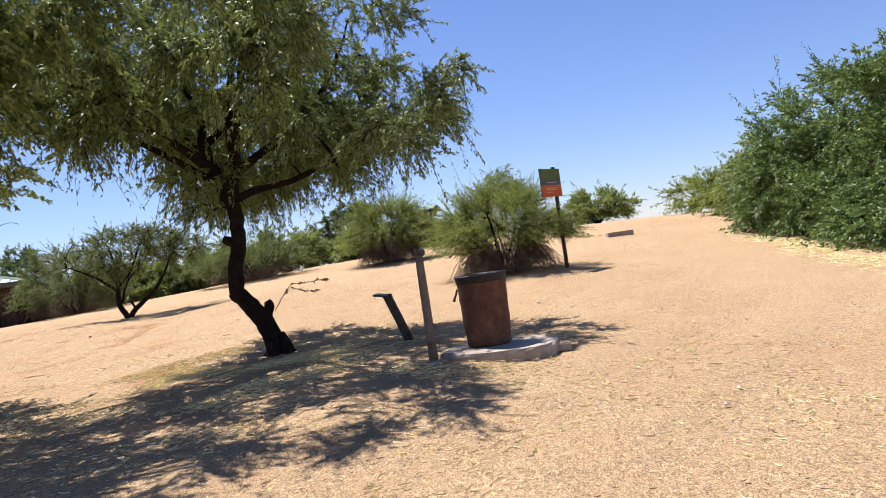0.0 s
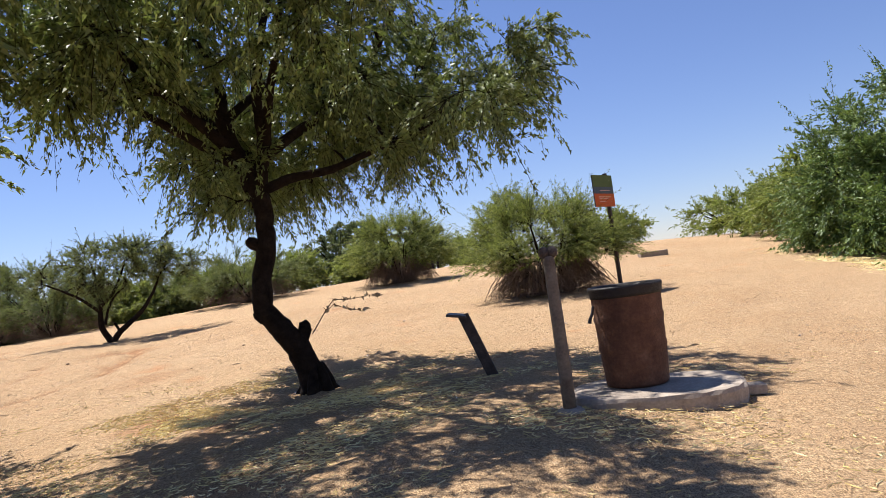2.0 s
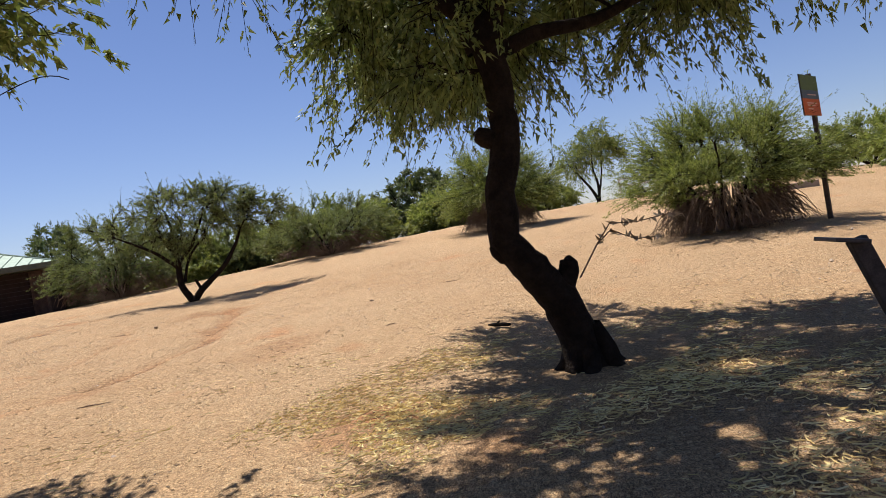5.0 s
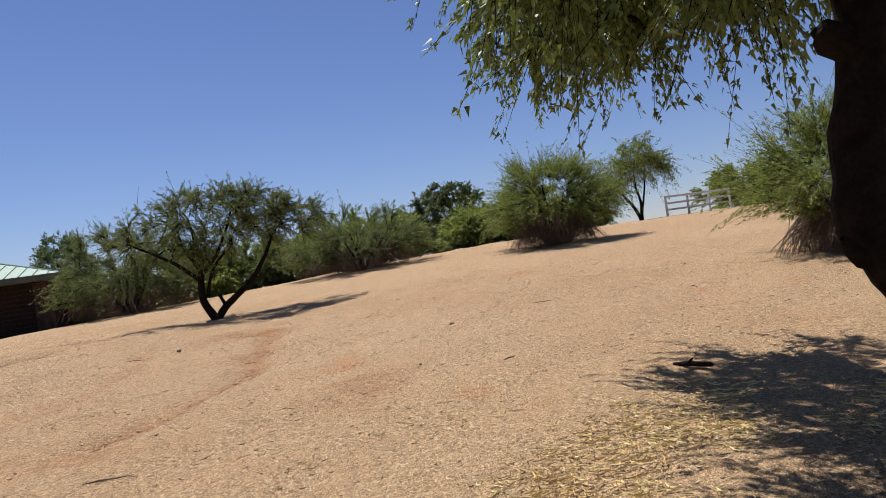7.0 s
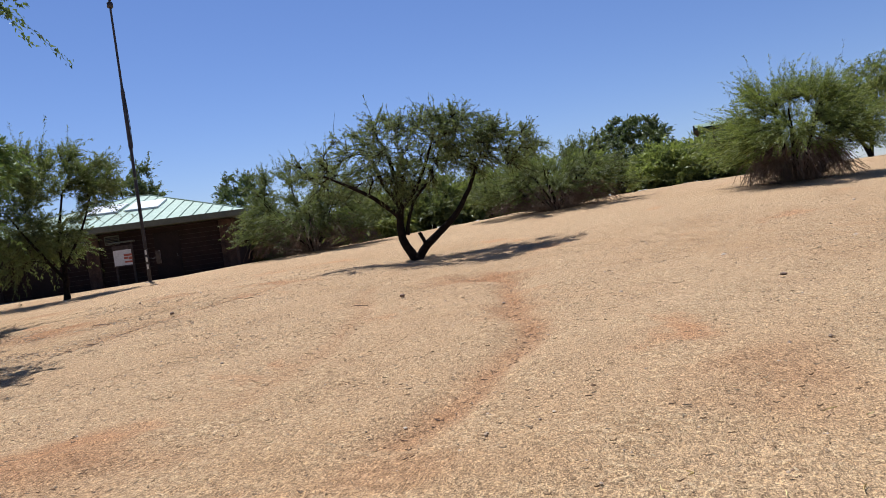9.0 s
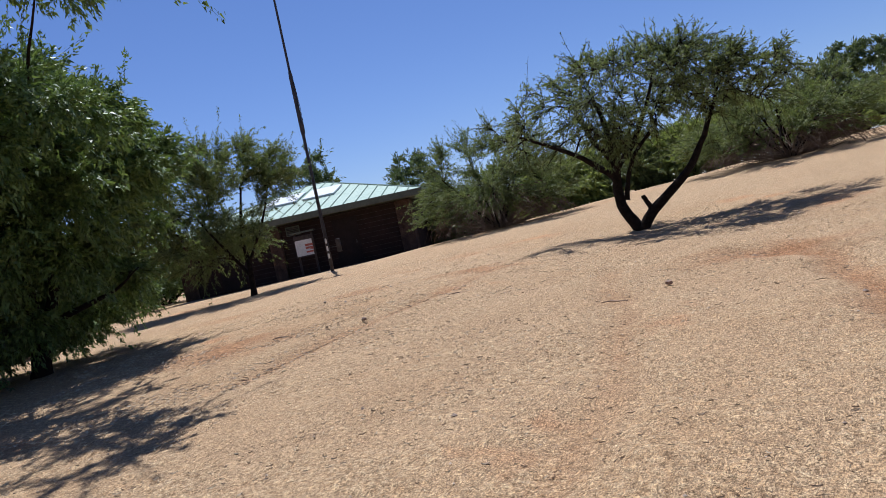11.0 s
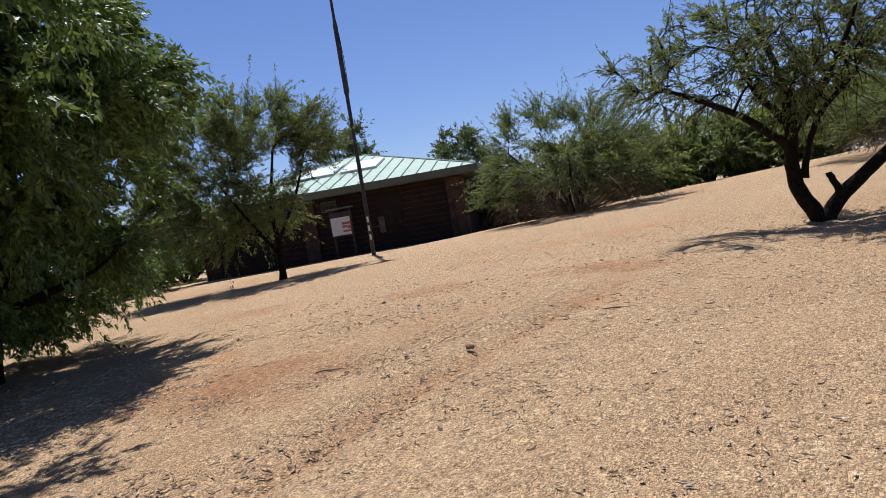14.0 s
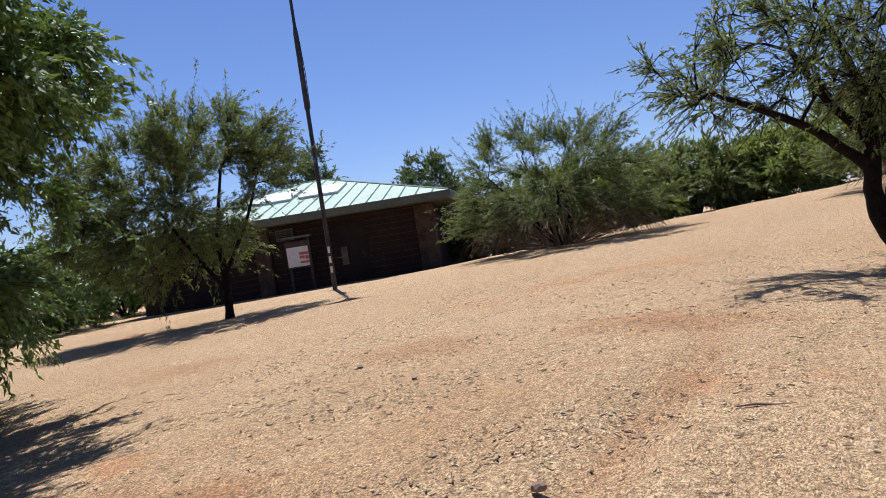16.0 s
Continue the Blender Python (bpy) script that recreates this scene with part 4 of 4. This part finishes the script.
# ---- building, light pole and notice board ----
def build_restroom():
    L, D, H = 10.64, 9.77, 2.36
    mx, my = -31.47, 33.07
    z0 = 0.64
    yaw = 24.6
    house = thing("restroom_building", mx, my, z0, "low brown masonry restroom building with a mint-green hipped metal roof", "building", rz=yaw)
    t = 0.22
    deep = 0.7
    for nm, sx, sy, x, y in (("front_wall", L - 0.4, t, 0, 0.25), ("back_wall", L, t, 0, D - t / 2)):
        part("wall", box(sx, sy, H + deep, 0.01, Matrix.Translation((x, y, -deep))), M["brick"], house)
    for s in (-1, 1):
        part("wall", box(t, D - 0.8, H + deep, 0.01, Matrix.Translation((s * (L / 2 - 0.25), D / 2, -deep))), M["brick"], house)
        part("pilaster", box(0.62, 0.62, H + deep, 0.03, Matrix.Translation((s * (L / 2 - 0.3), 0.3, -deep))), M["stone"], house, "rough brown stone corner pier")
        part("pilaster", box(0.62, 0.62, H + deep, 0.03, Matrix.Translation((s * (L / 2 - 0.3), D - 0.3, -deep))), M["stone"], house, "rough brown stone corner pier")
    part("pilaster", box(0.55, 0.4, H + deep, 0.03, Matrix.Translation((-0.75, 0.2, -deep))), M["stone"], house, "rough brown stone pier")
    # courses of the masonry
    for k in range(12):
        part("course_joint", box(L - 1.3, 0.012, 0.012, 0.0, Matrix.Translation((0, 0.137, 0.2 * k + 0.1))), M["dark_wood"], house)
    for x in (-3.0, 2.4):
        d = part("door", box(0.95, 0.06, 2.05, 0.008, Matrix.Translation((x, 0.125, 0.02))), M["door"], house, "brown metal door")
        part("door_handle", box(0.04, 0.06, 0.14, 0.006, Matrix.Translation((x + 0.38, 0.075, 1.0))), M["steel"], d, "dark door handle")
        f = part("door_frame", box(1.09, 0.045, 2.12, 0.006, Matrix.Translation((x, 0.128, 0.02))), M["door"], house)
    w = part("vent_window", box(0.62, 0.06, 0.4, 0.006, Matrix.Translation((0.1, 0.12, 1.85))), M["fascia"], house, "small louvred vent")
    for k in range(5):
        part("louvre", box(0.54, 0.05, 0.02, 0.002, pose(0.1, 0.08, 1.9 + 0.065 * k, 35, 0, 0)), M["steel"], w)
    # roof
    o, rise, th = 0.75, 1.61, 0.06
    x0, x1, y0, y1 = -L / 2 - o, L / 2 + o, -o, D + o
    half = (y1 - y0) / 2
    yc = (y0 + y1) / 2
    rx0, rx1 = x0 + half, x1 - half
    e, r = H + 0.28, H + 0.28 + rise
    bm = bmesh.new()
    low = [bm.verts.new((a, b, e)) for a, b in ((x0, y0), (x1, y0), (x1, y1), (x0, y1))]
    under = [bm.verts.new((v.co.x, v.co.y, e - th)) for v in low]
    ra, rb = bm.verts.new((rx0, yc, r)), bm.verts.new((rx1, yc, r))
    for f in ((low[0], low[1], rb, ra), (low[1], low[2], rb), (low[2], low[3], ra, rb), (low[3], low[0], ra)):
        bm.faces.new(f)
    for k in range(4):
        bm.faces.new((under[k], under[(k + 1) % 4], low[(k + 1) % 4], low[k]))
    bm.faces.new(under[::-1])
    roof = part("roof", bm, M["roof"], house, "mint-green standing-seam metal roof")
    part("soffit", box(x1 - x0 - 0.1, y1 - y0 - 0.1, 0.05, 0.0, Matrix.Translation((0, yc, H + 0.02))), M["fascia"], house)
    for nm, sx, sy, x, y in (("f", x1 - x0 + 0.06, 0.04, 0, y0 - 0.01), ("b", x1 - x0 + 0.06, 0.04, 0, y1 + 0.01), ("l", 0.04, y1 - y0 - 0.04, x0 - 0.01, yc), ("r", 0.04, y1 - y0 - 0.04, x1 + 0.01, yc)):
        part("fascia_board", box(sx, sy, 0.25, 0.005, Matrix.Translation((x, y, e - 0.245))), M["fascia"], house, "dark green fascia board")
    slope = math.degrees(math.atan2(rise, half))

    def seam(ax, ay, az, bx, by, bz):
        a, b = Vector((ax, ay, az)), Vector((bx, by, bz))
        if (b - a).length < 0.2:
            return
        V, F = tubes([[(*a, 0.026), (*((a + b) / 2), 0.026), (*b, 0.026)]], 4)
        part_mesh("roof_seam", mesh_from("roof_seam", V + np.array([0, 0, 0.012]), F, M["seam"]), roof)

    n = 22
    for k in range(1, n):
        x = x0 + (x1 - x0) * k / n
        reach = min(half, x - x0, x1 - x)
        for side, edge in ((1, y0), (-1, y1)):
            seam(x, edge, e, x, edge + side * reach, e + rise * reach / half)
    for k in range(1, 16):
        y = y0 + (y1 - y0) * k / 16
        reach = min(half, y - y0, y1 - y)
        for side, edge in ((1, x0), (-1, x1)):
            seam(edge, y, e, edge + side * reach, y, e + rise * reach / half)
    for a, b in (((x0, y0), (rx0, yc)), ((x1, y0), (rx1, yc)), ((x1, y1), (rx1, yc)), ((x0, y1), (rx0, yc))):
        seam(*a, e + 0.01, *b, r + 0.01)
    seam(rx0, yc, r + 0.01, rx1, yc, r + 0.01)
    for x in (-0.75, 1.05):
        part("skylight", box(1.5, 1.6, 0.1, 0.02, pose(x, y0 + 3.1, e + rise * 3.1 / half + 0.0, slope, 0, 0)), M["skylight"], roof, "white translucent skylight panel")
    part("threshold", box(L + 0.8, 1.2, 0.6, 0.02, Matrix.Translation((0.3, -0.4, -0.63))), M["concrete"], house, "concrete apron")


def build_pole():
    x, y = -26.86, 30.17
    pole = thing("light_pole", x, y, gz1(x, y) - 0.1, "tall dark stepped steel light pole with a flat lamp head", "light pole")
    pole.scale = (0.9, 0.9, 0.8)
    V, F = tubes([[(0, 0, 0, 0.075), (0, 0, 3, 0.07), (0, 0, 6.2, 0.065), (0, 0, 6.5, 0.065)]], 12)
    part_mesh("lower_shaft", mesh_from("lower_shaft", V, F, M["steel"], True), pole)
    V, F = tubes([[(0, 0, 6.4, 0.085), (0, 0, 9.0, 0.08), (0, 0, 9.3, 0.05), (0, 0, 13.9, 0.042)]], 12)
    part_mesh("upper_shaft", mesh_from("upper_shaft", V, F, M["steel"], True), pole)
    V, F = tubes([[(0.1, 0, 8.7, 0.012), (0.14, 0, 7.6, 0.012), (0.12, 0, 6.4, 0.012)]], 5)
    part_mesh("cable", mesh_from("cable", V, F, M["steel"]), pole, "loose dark cable along the shaft")
    part("collar", lathe([(0.1, 0), (0.12, 0.03), (0.12, 0.22), (0.09, 0.26)], 14), M["steel"], pole, "", Matrix.Translation((0, 0, 12.9)), True)
    V, F = tubes([[(0, 0, 13.2, 0.05), (0.1, 0.08, 13.6, 0.04), (0.2, 0.15, 14.1, 0.03), (0.24, 0.18, 14.4, 0.02)]], 8)
    part_mesh("side_arm", mesh_from("side_arm", V, F, M["steel"], True), pole)
    part("side_lamp", box(0.26, 0.12, 0.08, 0.02, pose(0.27, 0.2, 14.42, 0, -25, 35)), M["white"], pole, "small pale lamp")
    part("lamp_head", box(0.7, 0.5, 0.16, 0.03, pose(-0.14, -0.12, 13.85, 12, 8, 35)), M["steel"], pole, "flat square lamp head")
    part("lens", box(0.58, 0.4, 0.02, 0.004, pose(-0.145, -0.125, 13.835, 12, 8, 35)), M["white"], pole, "pale lamp glass")
    part("base_plate", lathe([(0.22, 0), (0.22, 0.13), (0.2, 0.16)], 16), M["concrete"], pole, "round concrete foot")
    part("switch_box", box(0.18, 0.14, 0.6, 0.01, pose(0.42, 0.2, 0.95, 0, 0, 35)), M["steel"], pole, "dark switch box")
    part("bracket", box(0.5, 0.04, 0.04, 0.004, pose(0.22, 0.12, 1.2, 0, 0, 28)), M["steel"], pole)
    for k in range(3):
        part("reflector", box(0.07, 0.03, 0.22, 0.004, pose(0.05, -0.075, 0.75 + 0.34 * k, 0, 0, 35)), M["white"], pole, "white reflective strip")


def build_notice():
    x, y = -30.54, 32.83
    b = thing("notice_board", x, y, gz1(x, y) - 0.08, "white notice board with red print on two dark legs", "notice board", rz=24.6)
    for s in (-1, 1):
        part("leg", box(0.08, 0.08, 1.9, 0.008, Matrix.Translation((s * 0.36, 0.07, 0))), M["dark_wood"], b)
    part("frame", box(0.86, 0.06, 0.9, 0.01, Matrix.Translation((0, 0.0, 0.85))), M["dark_wood"], b, "dark wooden frame")
    part("notice_sheet", box(0.74, 0.012, 0.66, 0.0, Matrix.Translation((-0.02, -0.035, 0.9))), M["white"], b, "white printed sheet")
    part("roof_strip", box(1.04, 0.2, 0.06, 0.01, Matrix.Translation((0, -0.02, 1.86))), M["fascia"], b, "narrow green cap")
    for k, (ox, oz, sx, sz) in enumerate(((0.22, 1.28, 0.34, 0.09), (0.14, 1.16, 0.18, 0.09), (0.32, 1.12, 0.14, 0.12), (0.22, 1.0, 0.32, 0.07))):
        part("print_block", box(sx, 0.006, sz, 0.0, Matrix.Translation((ox - 0.02, -0.044, oz))), M["red"], b, "red block of unreadable print")


# ---- crest: rail fence, ramada, kerb ----
def build_crest():
    ax, ay, bx, by = 1.26, 45.07, 4.85, 46.81
    fence = thing("rail_fence", ax, ay, gz1(ax, ay) - 0.05, "white painted three-rail fence on the crest", "fence", rz=math.degrees(math.atan2(by - ay, bx - ax)))
    ln = math.hypot(bx - ax, by - ay)
    for k in range(4):
        part("post", box(0.09, 0.09, 1.15, 0.01, Matrix.Translation((ln * k / 3, 0, 0))), M["white"], fence)
    for h in (0.35, 0.68, 1.02):
        part("rail", box(ln, 0.045, 0.1, 0.008, Matrix.Translation((ln / 2, -0.07, h))), M["white"], fence)
    rx, ry = -6.40, 47.51
    ram = thing("ramada", rx, ry, gz1(rx, ry) - 0.05, "small shade shelter with a rounded green metal roof", "shelter", rz=-4)
    for x in (0.0, 1.5):
        for y in (0.0, 2.2):
            part("post", box(0.14, 0.14, 2.9, 0.01, Matrix.Translation((x, y, 0))), M["dark_wood"], ram)
    bm = bmesh.new()
    prof = [(-0.5 + 3.2 * k / 8, 2.45 + 0.42 * math.sin(math.pi * (k + 1) / 10)) for k in range(9)]
    rows = [[bm.verts.new((x, y, z + dz)) for y, z in prof] for x, dz in ((-0.9, 0.0), (-0.9, 0.1), (2.2, 0.1), (2.2, 0.0))]
    for a, b in ((0, 1), (1, 2), (2, 3), (3, 0)):
        for k in range(8):
            bm.faces.new((rows[a][k], rows[a][k + 1], rows[b][k + 1], rows[b][k]))
    part("roof", bm, M["seam"], ram, "rounded green metal roof")
    part("end_board", box(0.06, 3.1, 0.42, 0.01, Matrix.Translation((-0.88, 1.1, 2.4))), M["dark_wood"], ram, "dark end board")
    kx, ky = 5.3, 30.0
    kerb = thing("concrete_kerb", kx, ky, gz1(kx, ky) - 0.1, "short grey concrete kerb on the crest of the track", "kerb", rz=8)
    part("kerb_block", box(1.1, 0.4, 0.28, 0.03), M["concrete"], kerb)


# ---- litter on the ground ----
def strips(name, xy, length, wide, mat, label, seed, lift=0.003, curl=0.5):
    """Bent straws lying on the ground: three points each, a thin raised ridge."""
    rng = np.random.default_rng(seed)
    n = len(xy)
    a = rng.uniform(0, 2 * np.pi, n)
    ln = length * rng.uniform(0.4, 1.4, n)
    bend = rng.normal(0, curl, n)
    s = np.linspace(-0.5, 0.5, 3)
    ang = a[:, None] + bend[:, None] * s
    px = xy[:, :1] + np.cumsum(np.cos(ang) * ln[:, None] / 3, 1)
    py = xy[:, 1:] + np.cumsum(np.sin(ang) * ln[:, None] / 3, 1)
    pz = ground_z(px, py) + rut_z(px, py) + lift + rng.uniform(0, 0.008, (n, 1)) + 0.014 * np.abs(s) * rng.uniform(0, 1, (n, 1))
    c = np.stack([px, py, pz], -1)
    side = np.stack([-np.sin(ang), np.cos(ang), 0 * ang], -1) * (wide * rng.uniform(0.5, 1.4, n))[:, None, None]
    taper = np.array([0.4, 1, 0.3])[None, :, None]
    ring = np.stack([c - side * taper - [0, 0, 0.004], c + [0, 0, 0.002], c + side * taper - [0, 0, 0.004]], 2)
    t, i, k = np.meshgrid(np.arange(n), np.arange(2), np.arange(2), indexing="ij")
    q = (t * 3 + i) * 3 + k
    faces = np.stack([q, q + 1, q + 4, q + 3], -1).reshape(-1, 4)
    tagged(new(name, mesh_from(name, ring.reshape(-1, 3), faces, M[mat])), label, "litter", kind="stuff")


def clouded(rng, n, cx, cy, rx, ry, patch=0.0):
    d = rng.normal(size=(n, 2)) * 0.5
    p = np.array([cx, cy]) + d * [rx, ry]
    if patch:
        keep = np.sin(p[:, 0] * 2.3 + 1.3 * np.sin(p[:, 1] * 1.9)) + np.sin(p[:, 1] * 2.7 + 1.1 * np.sin(p[:, 0] * 1.3)) > patch * rng.uniform(-1, 1, n) - 0.3
        p = p[keep]
    return p


def build_litter():
    rng = np.random.default_rng(7)
    near = np.concatenate([clouded(rng, 13000, -2.30, 8.39, 4.0, 3.8, 1.0), clouded(rng, 9000, -4.1, 10.5, 2.2, 2.0, 0.8), clouded(rng, 2600, 1.61, 5.05, 3.5, 3.0, 1.0)])
    strips("dry_straw_litter", near, 0.12, 0.0042, "straw", "yellow curled straw and fallen pods under the mesquite", 1, 0.004, curl=1.5)
    walk_side = np.stack([rng.uniform(-20, 6, 26000), rng.uniform(1, 26, 26000)], -1)
    line = np.abs((walk_side[:, 0] + 7) * 0.74 + (walk_side[:, 1] - 12) * 0.67)
    walk_side = walk_side[rng.random(len(walk_side)) > 0.25 * (line > 9)]
    strips("fine_dry_litter", walk_side, 0.045, 0.003, "leafduff", "scattered short dry stalks on the sand", 2, curl=0.6)
    strips("straw_edge_litter", np.concatenate([clouded(rng, 3400, 9.1, 21.5, 0.8, 6.5), clouded(rng, 1400, 8.8, 16.5, 0.9, 4.0)]), 0.2, 0.007, "straw", "band of yellow straw along the foot of the bush", 3, curl=0.8)
    strips("leaf_litter", np.concatenate([clouded(rng, 12000, -17.62, 16.08, 4.6, 3.6, 0.8)]), 0.06, 0.006, "leafduff", "brown leaf litter under the large tree", 4, curl=0.9)
    along = []
    for depth, width, line in RUTS[:2]:
        for (ax, ay), (bx, by) in zip(line, line[1:]):
            f = rng.random(9)[:, None]
            along.append(np.array([ax, ay]) + f * [bx - ax, by - ay] + rng.normal(0, 0.06, (9, 2)) - np.concatenate([0.04 * np.sin(3.1 * (ay + f * (by - ay))), 0 * f], 1))
    strips("rut_litter", np.concatenate(along), 0.07, 0.004, "dead", "dark twigs and stalks washed into the ruts", 6, curl=0.7)
    n = 5000
    p = np.stack([rng.uniform(-19, 5, n), rng.uniform(2, 25, n)], -1)
    size = 0.012 * rng.uniform(0.4, 1.0, n) ** 2 * (1 + 2.0 * (rng.random(n) > 0.96))
    octa = np.array([(1, 0, 0), (0, 1, 0), (-1, 0, 0), (0, -1, 0), (0, 0, 0.7), (0, 0, -0.7)])
    tri = np.array([(0, 1, 4), (1, 2, 4), (2, 3, 4), (3, 0, 4), (1, 0, 5), (2, 1, 5), (3, 2, 5), (0, 3, 5)])
    base = np.stack([p[:, 0], p[:, 1], ground_z(p[:, 0], p[:, 1]) + rut_z(p[:, 0], p[:, 1]) + 0.006], -1)
    V = base[:, None] + octa[None] * size[:, None, None] * rng.uniform(0.7, 1.4, (n, 6, 3))
    F = (np.arange(n)[:, None, None] * 6 + tri[None]).reshape(-1, 3)
    tagged(new("pebbles", mesh_from("pebbles", V.reshape(-1, 3), F, M["pebble"])), "small brown pebbles scattered over the sand", "pebbles", kind="stuff")
    # single sticks, the log, and the marker stone
    sticks = ((2.72, 6.84, 0.26, -22), (-8.39, 11.69, 0.5, 20), (-5.71, 14.47, 0.35, 60), (-12.05, 17.99, 0.45, -15), (-14.48, 18.98, 0.4, 10), (-5.35, 18.51, 0.4, 0), (1.56, 4.50, 0.35, -30), (-16.08, 17.33, 0.3, 40))
    for k, (x, y, ln, a) in enumerate(sticks):
        st = thing("stick", x, y, gz1(x, y) + 0.012, "thin dry grey-brown stick on the sand", "stick", "sticks on the sand", rz=a)
        V, F = tubes([[(-ln / 3, 0, 0, 0.004), (-ln / 9, 0.012, 0.006, 0.007), (ln / 9, -0.01, 0.004, 0.006), (ln / 3, 0.015, 0.0, 0.003)]], 6)
        part_mesh("stick_body", mesh_from("stick_body", V, F, M["dead"], True), st)
    lx, ly = -4.13, 13.32
    log = thing("fallen_branch", lx, ly, gz1(lx, ly) + 0.018, "dark fallen branch lying in the tree's shade", "branch", rz=-38)
    V, F = tubes([[(-0.36, 0, 0, 0.022), (-0.2, 0.02, 0.0, 0.038), (0.1, 0, 0.0, 0.042), (0.32, -0.02, 0, 0.036), (0.36, -0.02, 0, 0.022)], [(-0.08, 0, 0.02, 0.022), (-0.04, 0.02, 0.06, 0.018), (-0.01, 0.03, 0.085, 0.012)]], 9)
    part_mesh("log", mesh_from("log", V * np.array([0.5, 0.7, 0.55]), F, M["bark"], True), log)
    for x, y, s in ((-15.19, 17.89, 0.032), (-11.71, 18.75, 0.035), (-6.70, 17.50, 0.03)):
        bm = bmesh.new()
        bmesh.ops.create_icosphere(bm, subdivisions=2, radius=s, matrix=Matrix.Diagonal((1.2, 0.9, 0.7, 1)))
        r2 = random.Random(int(s * 1000))
        for v in bm.verts:
            v.co *= r2.uniform(0.85, 1.15)
        st = thing("stone", x, y, gz1(x, y) + s * 0.3, "small dark stone on the sand", "stone", "stones on the sand")
        part("stone_body", bm, M["dead"], st)


build_drum_corner()
build_restroom()
build_pole()
build_notice()
build_crest()
build_litter()
